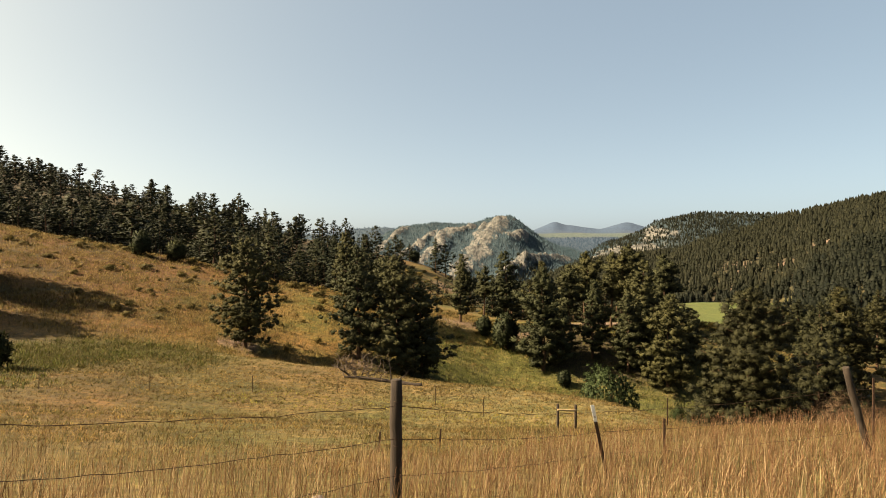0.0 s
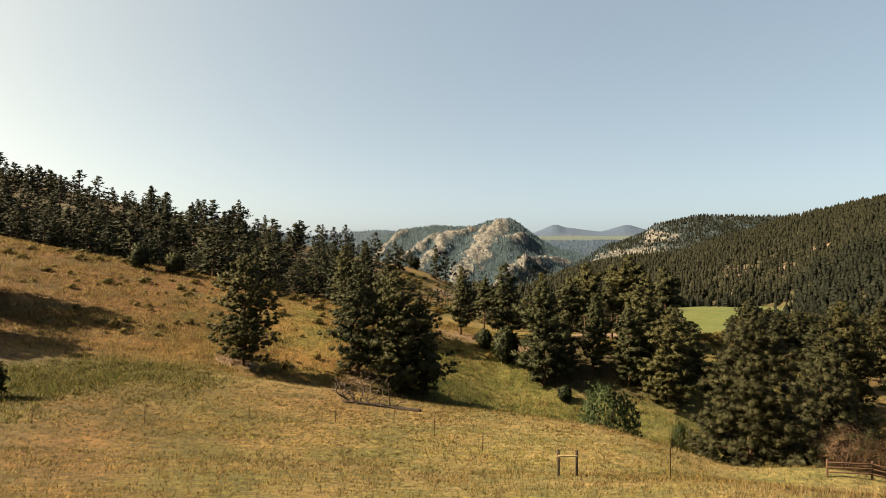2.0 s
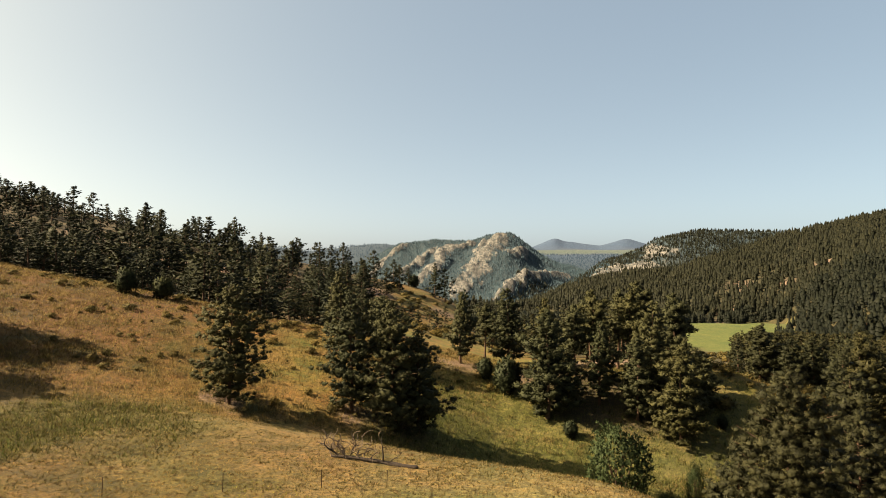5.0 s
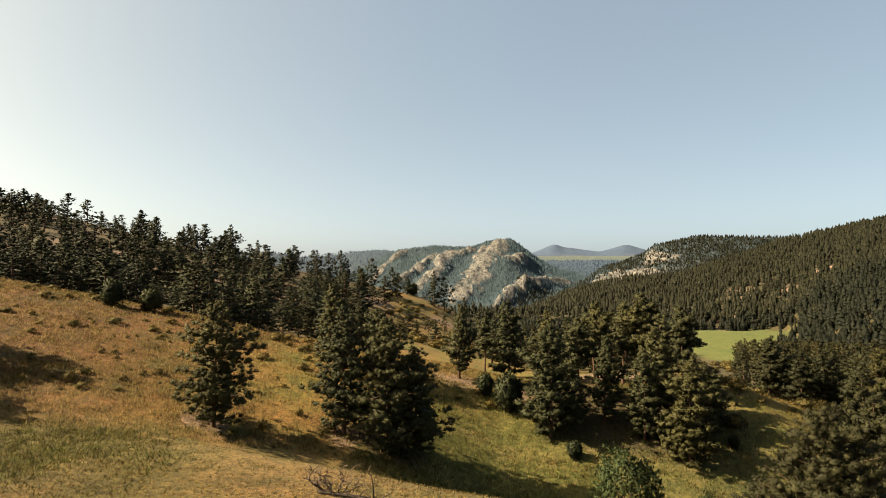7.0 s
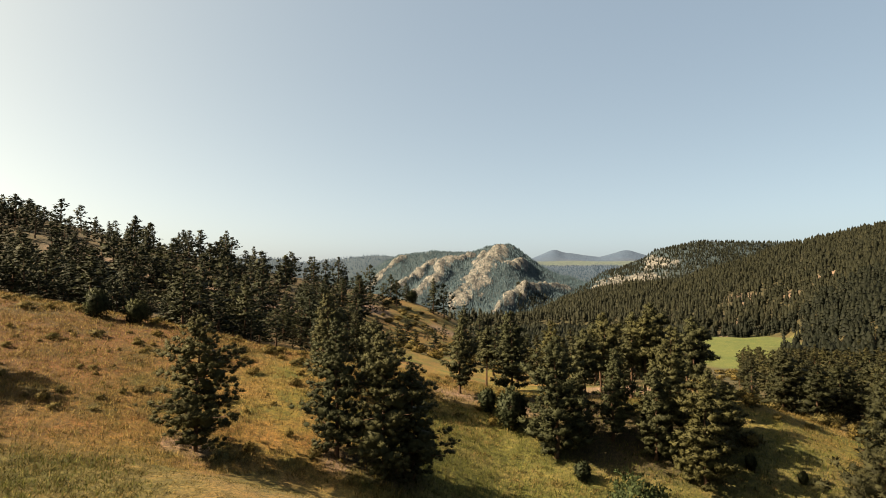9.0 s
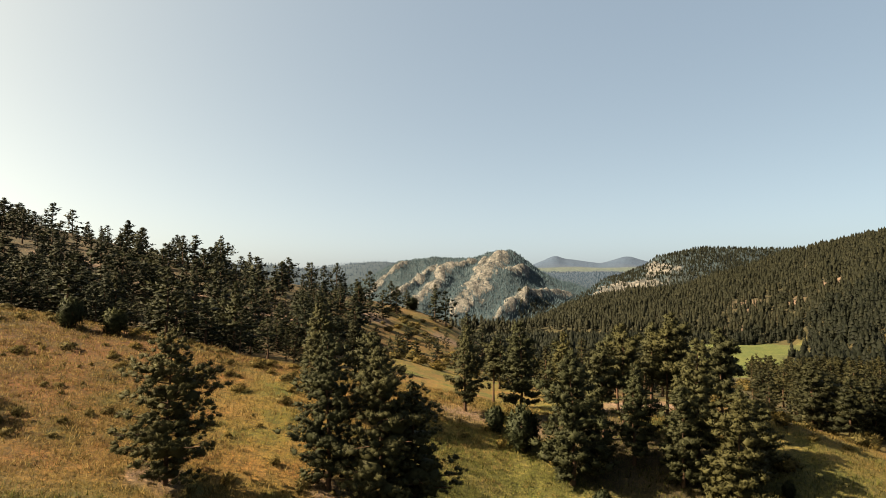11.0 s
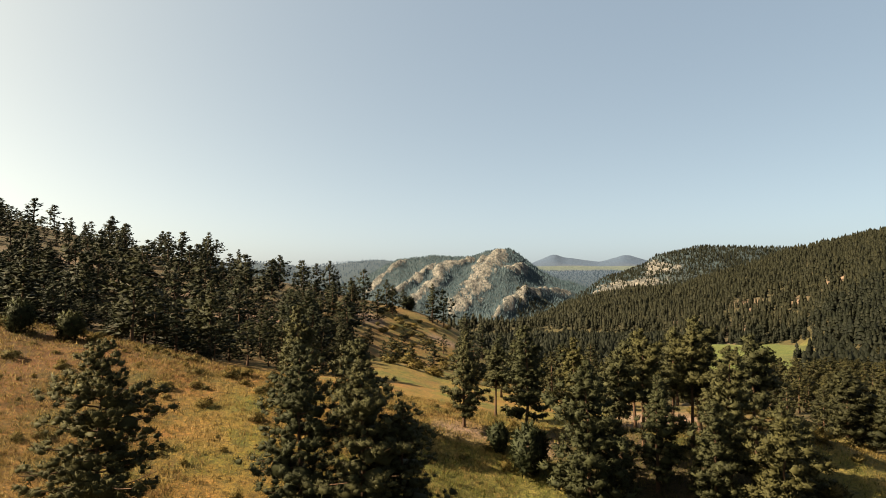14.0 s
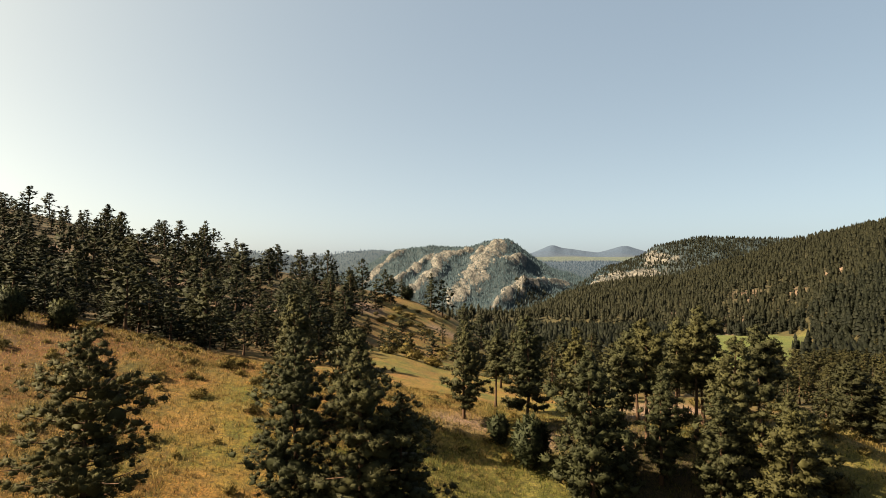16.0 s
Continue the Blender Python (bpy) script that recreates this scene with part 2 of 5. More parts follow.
OLIVE = foliage("olive tussock grass", (0.0353, 0.0319, 0.0103), (0.0616, 0.0524, 0.0171), (0.0883, 0.0741, 0.0256), 0.3)
REDDISH = foliage("reddish tussock grass", (0.057, 0.0308, 0.0137), (0.094, 0.0524, 0.0228), (0.1311, 0.0787, 0.0342), 0.3)
FLOWER = foliage("yellow wildflowers", (0.1368, 0.1197, 0.0171), (0.1938, 0.171, 0.0228), (0.2622, 0.228, 0.0456), 0.3)
RAW_RAIL = plain("pale peeled rail wood", (0.1368, 0.0969, 0.0513), (0.2622, 0.1995, 0.114), 10.0, 0.85, (1, 1, 0.2), 0.4, 0.01)
SEED = foliage("reddish seed heads", (0.0655, 0.0342, 0.0228), (0.114, 0.0627, 0.041), (0.1938, 0.1254, 0.0855), 0.3)
STONE = plain("lichened fieldstone", (0.0912, 0.0684, 0.057), (0.2394, 0.1938, 0.171), 7.0, 0.95, None, 0.8, 0.03)

# ---- the shape of the land ----
def lattice(i, j, seed):
    n = (i * 374761393 + j * 668265263 + seed * 974634) & 0x7FFFFFFF
    n = ((n ^ (n >> 13)) * 1274126177) & 0x7FFFFFFF
    return ((n ^ (n >> 16)) & 0xFFFF) / 65535.0


def vnoise(x, y, seed=0):
    """Smooth value noise from -1 to 1 with a cell of one unit."""
    i, j = np.floor(x).astype(np.int64), np.floor(y).astype(np.int64)
    a, b = x - i, y - j
    a, b = a * a * (3 - 2 * a), b * b * (3 - 2 * b)
    low = lattice(i, j, seed) * (1 - a) + lattice(i + 1, j, seed) * a
    high = lattice(i, j + 1, seed) * (1 - a) + lattice(i + 1, j + 1, seed) * a
    return 2 * (low * (1 - b) + high * b) - 1


def fbm(x, y, seed=0, octaves=4):
    return sum(vnoise(x * 2.03**k, y * 2.03**k, seed + 7 * k) / 2**k for k in range(octaves))


def softplus(s, w):
    return w * np.logaddexp(0, s / w)


def sig(s):
    return 1 / (1 + np.exp(-np.clip(s, -40, 40)))


def smax(a, b, w):
    return w * np.logaddexp(a / w, b / w)


def curve(v, at, values, soft):
    """A rounded line through a few levels."""
    return sum(np.interp(v + d * soft, at, values) for d in (-1, -0.5, 0, 0.5, 1)) / 5


def home_hill(x, y):
    """The mown hill under the camera, which drops off into the gully ahead and to the right."""
    z = curve(y, (-400, -20, 0, 6, 11, 37, 45, 58, 75, 120), (18, 4.2, 1.5, 0.25, -1.1, -7.9, -8.8, -10.1, -11.5, -15.7), 3)
    z = z - (0.07 * np.clip(x, -60, 0) + 0.02 * np.clip(x, 0, 60)) * np.clip(y / 40, 0, 1)
    z = z - 0.42 * softplus(0.42 * x + 0.08 * np.clip(x + 3, 0, 30) + 0.95 * y - 61.3, 2.4)
    z = z + 0.06 * np.clip(x, 0, 16) * np.exp(-(((y - 18) / 12) ** 2))
    z = z + 0.4 * (softplus(x - 19, 0.8) - softplus(x - 26, 0.8)) * np.exp(-(((y - 40) / 6) ** 2))  # a small terrace
    return z - 0.26 * softplus(x - 14, 1.6) * sig((y - 16) / 4)


def far_slope(x, y):
    """The golden slope over the gully, the saddle behind it and the wooded hill beyond."""
    left = curve(y, (40, 60, 82, 110, 125, 133, 150, 175, 281, 315, 345, 450, 700),
                 (-20, -19.2, -16.2, -12.8, -10.4, -10.6, -14.5, -16.5, -7.5, -6, -9, -45, -150), 7)
    mid = curve(y, (40, 60, 82, 110, 125, 133, 150, 180, 200, 230, 281, 315, 345, 450, 700),
                (-20, -19.2, -16.2, -12.8, -10.4, -10.6, -11.8, -12.6, -15, -17, -10, -5.5, -9, -45, -150), 7)
    m = sig((x + 24) / 5)
    left = left * (1 - m) + mid * m
    right = curve(y, (40, 60, 82, 110, 125, 133, 150, 170, 430, 650, 760), (-20, -19.2, -16.2, -12.8, -10.4, -10.4, -12, -15, -50, -50, -150), 8)
    w = sig((x - 14 - 0.04 * (y - 150)) / 10)
    x = np.maximum(x, -420 - 0 * y)
    tilt = np.where(x < 10, x * (1 - np.clip((y - 330) / 300, 0, 1)), 10 + 6 * (1 - np.exp(-np.maximum(x - 10, 0) / 12)))
    z = left * (1 - w) + right * w - 0.2 * tilt + 0.05 * softplus(-(x + 115), 12) * (1 - np.clip((y - 330) / 300, 0, 1))
    z = z - 9 * (1 - np.exp(-np.maximum(x - 57, 0) / 16)) * sig((y - 114) / 7) * sig((270 - y) / 30)  # off the bench's end
    return z - 0.2 * np.clip(122 - y, 0, 27) * sig((x + 2) / 5)


RIDGES = {
    # the crest's distance, the foot's distance, the foot's level; bearings (x / y) and the crest's slope seen from the start
    "right_hill": (1300, None, -56, (0.0, 0.08, 0.2, 0.283, 0.38, 0.415, 0.46, 0.5, 0.547, 0.664, 0.727, 1.0, 2.0), (-0.11, -0.093, -0.034, -0.012, -0.006, 0.009, 0.024, 0.032, 0.050, 0.075, 0.090, 0.130, 0.130)),
    "rocky_hill": (1900, 1350, -95, (0.0, 0.1, 0.2, 0.256, 0.315, 0.35, 0.385, 0.43, 0.525, 0.7, 2.0), (-0.09, -0.06, -0.028, 0.006, 0.028, 0.043, 0.055, 0.060, 0.057, 0.044, 0.03)),
    "bald_mountain": (2500, 1600, -135, (-0.4, -0.133, -0.078, -0.022, 0.052, 0.075, 0.112, 0.135, 0.149, 0.2, 0.256, 0.5), (-0.04, 0.002, 0.034, 0.040, 0.040, 0.050, 0.050, 0.038, 0.026, 0.0, -0.01, -0.02)),
    "blue_hill": (3300, 2700, -60, (-1.0, -0.3, -0.263, -0.23, -0.2, -0.133, -0.08, 0.0), (0.02, 0.034, 0.032, 0.025, 0.028, 0.036, 0.036, 0.0)),
    "plateau": (4300, 2800, -60, (-0.1, 0.05, 0.1, 0.45, 0.6), (-0.02, 0.0, 0.0265, 0.0265, 0.0)),
    "far_peaks": (4620, 4450, 100, (0.05, 0.13, 0.157, 0.183, 0.2, 0.223, 0.256, 0.28, 0.298, 0.326, 0.36, 0.5), (0.0, 0.028, 0.0375, 0.048, 0.0405, 0.0385, 0.0365, 0.041, 0.0455, 0.0405, 0.034, 0.01)),
}


def ridge(name, x, y):
    crest, foot, level, bearings, slopes = RIDGES[name]
    u = x / np.maximum(y, 60)
    top = curve(u, bearings, slopes, 0.006 if name == "far_peaks" else 0.012) * crest
    if foot is None:
        foot = curve(u, (0.05, 0.2, 0.35, 0.47, 0.55, 0.60, 0.66, 1.0), (1000, 900, 760, 715, 700, 580, 430, 300), 0.02)
    t = np.clip((y - foot) / (crest - foot), 0, 1)
    back = 0.22 if name not in ("plateau",) else 0.0
    return level + (top - level) * t**0.85 - back * np.maximum(y - crest, 0) - 0.5 * np.maximum(foot - y, 0)


RIBS = [  # bare rock ribs down the mountain's face: bearing and distance of the top and of the foot, width as a bearing
    (-0.054, 2450, -0.122, 2080, 0.009), (-0.012, 2300, -0.080, 1930, 0.011), (0.020, 2370, -0.044, 1800, 0.013), (0.042, 2420, 0.012, 2250, 0.008),
    (0.102, 2500, 0.028, 1730, 0.021), (0.196, 2200, 0.084, 1640, 0.012), (0.140, 2330, 0.112, 2120, 0.012), (0.078, 2440, 0.050, 2240, 0.009)]


def ribs(x, y):
    """How strongly a place lies on one of the mountain's rock ribs."""
    u, best = x / np.maximum(y, 60), 0 * x
    u = u + 0.007 * fbm(x / 110, y / 110, 21, 4)
    for top, far, low, near, wide in RIBS:
        t = (y - near) / (far - near)
        mid = low + (top - low) * t
        best = np.maximum(best, np.clip(1.12 - 0.62 * np.abs(u - mid) / wide, 0, 1) * sig((t + 0.02) * 14) * sig((1.03 - t) * 14))
    return best


def crags(x, y):
    """Broken rock: sharp crests and clefts at three scales, from about -1 to 1."""
    a = 1 - 2.2 * np.abs(vnoise(x / 60 + 0.6 * vnoise(x / 30, y / 80, 91), y / 190, 92))
    b = 1 - 2.2 * np.abs(vnoise(x / 27 + y / 120, y / 95, 93))
    c = 1 - 2.2 * np.abs(vnoise(x / 14, y / 42, 94))
    return 0.55 * a + 0.32 * b + 0.16 * c


def height(x, y):
    x, y = np.asarray(x, float), np.asarray(y, float)
    r = np.hypot(x, y)
    near = smax(home_hill(x, y), far_slope(x, y), 0.7)
    near = near + 0.05 * fbm(x / 2.5, y / 2.5, 5, 3) * np.clip(y / 30, 0.3, 1) + 0.35 * fbm(x / 17, y / 17, 6, 3) * np.clip((r - 40) / 60, 0, 1)
    floor = curve(y, (-100, 0, 650, 1000, 1600, 2600), (-160, -160, -54, -90, -135, -160), 60)
    far = floor
    for name in RIDGES:
        far = np.maximum(far, ridge(name, x, y))
    rough = np.clip((r - 700) / 900, 0, 1)
    far = far + 5 * rough * fbm(x / 120, y / 120, 8, 5) * np.clip((3500 - r) / 800, 0.25, 1)
    k = ribs(x, y)
    bluff = np.clip((y - 1400) / 150, 0, 1) * np.clip((2650 - y) / 100, 0, 1)
    far = far + k * (17 + 17 * crags(x, y)) + bluff * (1 - k) * 7 * crags(x * 0.6, y * 0.45) + 4 * rough * np.abs(fbm(x / 60, y / 60, 33, 3)) * np.clip((3000 - r) / 400, 0, 1)
    far = np.where(y > 60, far, -200.0)
    return smax(near, far, 1.5)


MEADOWS = [(206, 465, 32, 55), (244, 540, 44, 62), (284, 610, 50, 62), (330, 662, 50, 30), (165, 590, 18, 34)]  # open ground on the valley floor: middle and half widths
CLEARINGS = [(418, 890, 36, 11), (392, 852, 24, 9), (452, 830, 18, 8), (440, 700, 22, 9), (345, 752, 16, 9), (308, 834, 14, 8), (303, 700, 22, 10), (520, 840, 14, 8)]


def ellipses(x, y, shapes, ragged=0.25):
    best = 0 * x
    for a, b, ra, rb in shapes:
        d = np.hypot((x - a) / ra, (y - b) / rb) + ragged * fbm(x / 25, y / 25, 41, 3)
        best = np.maximum(best, sig((1 - d) * 12))
    return best


RED_EARTH = [(3.5, 123.5, 4.0, 2.4), (-28.0, 83.8, 2.2, 1.3), (39.0, 138.0, 7.5, 6.0), (-12.6, 89.8, 2.6, 1.6), (-28.0, 266.0, 9.0, 7.0), (-58.0, 216.0, 9.0, 7.0), (4.0, 272.0, 10.0, 7.0), (29.0, 133.0, 4.5, 4.0), (14.5, 122.5, 3.0, 2.0), (-90.0, 235.0, 12.0, 6.0), (-135.0, 240.0, 12.0, 6.0)]
SHADED_DUFF = [(31.0, 112.0, 13.0, 8.0), (24.0, 122.0, 10.0, 7.0), (-6.0, 91.0, 7.0, 3.0), (36.0, 60.0, 14.0, 8.0), (52.0, 76.0, 14.0, 12.0), (24.0, 47.0, 4.0, 3.0)]  # bare earth, and pine shade painted as needle litter: middle and half widths


def soil_shade_of(x, y):
    return np.stack([ellipses(x, y, RED_EARTH + CLEARINGS, 0.5), 0.85 * ellipses(x, y, SHADED_DUFF, 0.5), 0 * x, 0 * x + 1], -1)


def zones_of(x, y):
    """Rock, lush grass, forest floor and golden grass at a place, each from 0 to 1."""
    u, r = x / np.maximum(y, 60), np.hypot(x, y)
    draw = sig((-x - 29 + 8 * vnoise(x / 6, y / 6, 58)) / 4) * sig((x + 53 - 0.8 * (y - 61) + 6 * vnoise(x / 6, y / 6, 59)) / 4) * sig((82 - y) / 2) * sig((y - 38) / 4)
    damp = sig((x + 6) / 5) * sig((62 - x) / 6) * sig((118 - y + 0.1 * x) / 5) * sig((0.42 * x + 0.95 * y - 67) / 3)
    open_floor = ellipses(x, y, MEADOWS)
    table = sig((y - 3930 + 90 * vnoise(x / 130, y / 90, 57)) / 18) * sig((4380 - y) / 20) * sig((u - 0.08) / 0.01)
    lush = np.clip(0.85 * draw + 1.1 * damp + 3.0 * open_floor + 1.5 * table, 0, 1.5)
    face = sig((u - 0.19) / 0.012) * sig((0.37 - u) / 0.015) * np.clip((y - 1450) / 150, 0, 1) * np.clip((1920 - y) / 60, 0, 1)
    bare = face * sig((fbm(x / 45, y / 110, 47, 4) - 0.02) * 9)
    rock = np.clip(sig((ribs(x, y) - 0.5 + 0.34 * fbm(x / 24, y / 85, 49, 4)) * 10) * (y > 1650) + bare , 0, 1)
    wood = sig((r - 640) / 40) + sig((y - 152) / 8) * sig((-x - 20) / 10) * sig((335 - y) / 15) * 0.75
    wood = np.maximum(wood, sig((x - 26) / 8) * sig((y - 60) / 10) * 0.55 * (1 - 0.85 * np.exp(-(((x - 61) / 12) ** 2) - ((y - 117) / 9) ** 2)))
    wood = np.maximum(wood, sig((y - 190) / 8) * sig((x + 45) / 6) * 0.35)
    wood = np.maximum(wood, 0.9 * sig((y - 150) / 12) * sig((x - 42) / 8))
    wood = np.clip(wood * (1 - open_floor) * (1 - table), 0, 1)
    gold = sig((y - 81 + 7 * sig((-x - 25) / 3) + 2.5 * vnoise(x / 6, y / 6, 53)) / 2.0) + 0.6 * sig((-x - 9 + 4 * vnoise(x / 7, y / 7, 54)) / 4) * sig((52 - y) / 4)
    gold = np.clip(gold, 0, 1)
    return np.stack([rock, lush, wood, gold], -1)


def linked(name, verts, faces, mat, parent=None, smooth=False, normals=None):
    """One mesh object from arrays; soft crowns bring their own normals."""
    mesh = bpy.data.meshes.new(name)
    verts, faces = np.asarray(verts, np.float32), np.asarray(faces, np.int32)
    n = faces.shape[1]
    mesh.vertices.add(len(verts))
    mesh.vertices.foreach_set("co", verts.ravel())
    mesh.loops.add(faces.size)
    mesh.loops.foreach_set("vertex_index", faces.ravel())
    mesh.polygons.add(len(faces))
    mesh.polygons.foreach_set("loop_start", np.arange(len(faces), dtype=np.int32) * n)
    mesh.polygons.foreach_set("use_smooth", np.full(len(faces), smooth))
    mesh.update(calc_edges=True)
    if normals is not None:
        mesh.polygons.foreach_set("use_smooth", np.full(len(faces), True))
        mesh.normals_split_custom_set_from_vertices(normals.tolist())
    mesh.materials.append(mat)
    ob = new(name, mesh)
    ob.parent = parent
    return ob


def build_ground():
    """One sheet, fine ahead and coarse behind, out to the horizon."""
    ahead = np.radians(np.linspace(-45, 45, 440))
    round_back = np.radians(np.linspace(45, 315, 70)[1:-1])
    bearing = np.concatenate([ahead, round_back])
    far = np.concatenate([[0.6], 2.0 * (1450 / 2.0) ** np.linspace(0, 1, 190), np.arange(1460, 2620, 10.0), 2620 * (4950 / 2620) ** np.linspace(0, 1, 28)])
    a, d = np.meshgrid(bearing, far, indexing="ij")
    x, y = d * np.sin(a), d * np.cos(a)
    z = height(x, y)
    n, k = a.shape
    i, j = np.meshgrid(np.arange(n), np.arange(k - 1), indexing="ij")
    turn = (i + 1) % n
    faces = np.stack([i * k + j, turn * k + j, turn * k + j + 1, i * k + j + 1], -1).reshape(-1, 4)
    ob = linked("ground", np.stack([x, y, z], -1).reshape(-1, 3), faces, GROUND, smooth=True)
    zones = ob.data.attributes.new("zones", "FLOAT_COLOR", "POINT")
    zones.data.foreach_set("color", zones_of(x, y).reshape(-1, 4).astype(np.float32).ravel())
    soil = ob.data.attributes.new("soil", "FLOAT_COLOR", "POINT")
    soil.data.foreach_set("color", soil_shade_of(x, y).reshape(-1, 4).astype(np.float32).ravel())
    ob.data.update()
    return tagged(ob, "dry golden grassland over rolling hills, a gully and mountains", "ground", kind="structure")


build_ground()

# ---- plants ----
def rng_of(seed):
    return np.random.default_rng(seed)


def tufts(centres, sizes, count, width, rng, up=0.35, out=None, soft=None):
    """Sprays of thin pointed needles: count blades from each centre. soft: the way the crown's surface faces there."""
    n = len(centres)
    way = rng.normal(size=(n, count, 3))
    way[..., 2] += up
    if out is not None:
        way += 0.9 * out[:, None]
    way /= np.linalg.norm(way, axis=-1, keepdims=True)
    side = np.cross(way, rng.normal(size=(n, count, 3)))
    side /= np.linalg.norm(side, axis=-1, keepdims=True) + 1e-9
    size = (np.asarray(sizes)[:, None] * rng.uniform(0.6, 1.15, (n, count)))[..., None]
    base = centres[:, None] + 0.12 * size * way
    facing = (soft if soft is not None else np.zeros((n, 3)))[:, None] + 0.55 * way
    facing /= np.linalg.norm(facing, axis=-1, keepdims=True) + 1e-9
    turned = (np.cross(side, way) * facing).sum(-1, keepdims=True)
    side = np.where(turned < 0, -side, side)
    verts = np.stack([base - side * size * width, base + side * size * width, base + way * size], 2).reshape(-1, 3)
    return verts, np.arange(len(verts)).reshape(-1, 3), np.repeat(facing.reshape(-1, 3), 3, 0)


FACING = {}  # the normals of each crown's mesh


def crown_of(verts, faces, normals, mat, parent):
    ob = linked("crown", verts, faces, mat, parent, True, normals)
    FACING[ob.data.name] = normals
    return ob


def tube(path, radii, sides=6):
    """A bent, tapering pole along a path: vertices and quads."""
    path, radii = np.asarray(path, float), np.asarray(radii, float)
    way = np.gradient(path, axis=0)
    way /= np.linalg.norm(way, axis=1, keepdims=True) + 1e-9
    ref = np.where(np.abs(way[:, 2:3]) > 0.9, [[1.0, 0, 0]], [[0, 0, 1.0]])
    a = np.cross(way, ref)
    a /= np.linalg.norm(a, axis=1, keepdims=True) + 1e-9
    b = np.cross(way, a)
    t = np.arange(sides) / sides * 2 * np.pi
    ring = path[:, None] + radii[:, None, None] * (np.cos(t)[None, :, None] * a[:, None] + np.sin(t)[None, :, None] * b[:, None])
    i, j = np.meshgrid(np.arange(len(path) - 1), np.arange(sides), indexing="ij")
    k = (j + 1) % sides
    faces = np.stack([i * sides + j, i * sides + k, (i + 1) * sides + k, (i + 1) * sides + j], -1).reshape(-1, 4)
    return ring.reshape(-1, 3), faces


def joined(pieces):
    verts, faces, start = [], [], 0
    for v, f in pieces:
        verts.append(v)
        faces.append(np.asarray(f) + start)
        start += len(v)
    return np.concatenate(verts), np.concatenate(faces)


def icosahedron():
    g = (1 + 5**0.5) / 2
    v = np.array([(-1, g, 0), (1, g, 0), (-1, -g, 0), (1, -g, 0), (0, -1, g), (0, 1, g), (0, -1, -g), (0, 1, -g), (g, 0, -1), (g, 0, 1), (-g, 0, -1), (-g, 0, 1)])
    d = np.linalg.norm(v[:, None] - v[None], axis=-1)
    v /= np.linalg.norm(v[0])
    faces = [f for f in itertools.combinations(range(12), 3) if all(d[a, b] < 2.1 for a, b in itertools.combinations(f, 2))]
    faces = [f if np.dot(np.cross(v[f[1]] - v[f[0]], v[f[2]] - v[f[0]]), v[f[0]]) > 0 else f[::-1] for f in faces]
    return v, np.array(faces)


def octahedron():
    v = np.array([(1.0, 0, 0), (0, 1, 0), (-1, 0, 0), (0, -1, 0), (0, 0, 1), (0, 0, -1)])
    return v, np.array([(0, 1, 4), (1, 2, 4), (2, 3, 4), (3, 0, 4), (1, 0, 5), (2, 1, 5), (3, 2, 5), (0, 3, 5)])


def puffs_of(centres, radii, blades, length, width, rng, axis_way, core=0.62):
    """Cushions of needles: a solid lump added to block the sun, and blades that lie over it like thatch and stand out
    at their tips.
    """
    n = len(centres)
    way = rng.normal(size=(n, blades, 3)) + np.array([0, 0, 0.3]) + 0.3 * axis_way[:, None]
    way /= np.linalg.norm(way, axis=-1, keepdims=True)
    radii = np.asarray(radii)[:, None, None]
    flat = np.array([1, 1, 0.78])
    drift = rng.normal(size=way.shape) + np.array([0, 0, 0.3])
    drift -= (drift * way).sum(-1, keepdims=True) * way
    drift /= np.linalg.norm(drift, axis=-1, keepdims=True) + 1e-9
    aim = 0.62 * way + 0.78 * drift
    base = centres[:, None] + way * radii * flat * rng.uniform(core - 0.08, core + 0.2, (n, blades, 1))
    size = length * radii * rng.uniform(0.7, 1.3, (n, blades, 1))
    side = np.cross(aim, way) + 0.35 * rng.normal(size=aim.shape)
    side -= (side * aim).sum(-1, keepdims=True) * aim
    side /= np.linalg.norm(side, axis=-1, keepdims=True) + 1e-9
    facing = 0.9 * way + 0.5 * axis_way[:, None] + 0.15 * rng.normal(size=way.shape)
    facing /= np.linalg.norm(facing, axis=-1, keepdims=True) + 1e-9
    side = np.where((np.cross(side, aim) * facing).sum(-1, keepdims=True) < 0, -side, side)
    half = side * size * width
    verts = np.stack([base - half, base + half, base + aim * size], 2).reshape(-1, 3)
    faces, normals = np.arange(len(verts)).reshape(-1, 3), np.repeat(facing.reshape(-1, 3), 3, 0)
    ball, sides = icosahedron() if blades > 9 else octahedron()
    sun_block = centres[:, None] + ball * flat * radii * core * rng.uniform(0.72, 1.22, (n, len(ball), 1))
    outward = ball + 0.55 * axis_way[:, None] + 0.25 * rng.normal(size=sun_block.shape)
    outward /= np.linalg.norm(outward, axis=-1, keepdims=True) + 1e-9
    more = (np.arange(n)[:, None, None] * len(ball) + sides[None]).reshape(-1, 3) + len(verts)
    return np.concatenate([verts, sun_block.reshape(-1, 3)]), np.concatenate([faces, more]), np.concatenate([normals, outward.reshape(-1, 3)])


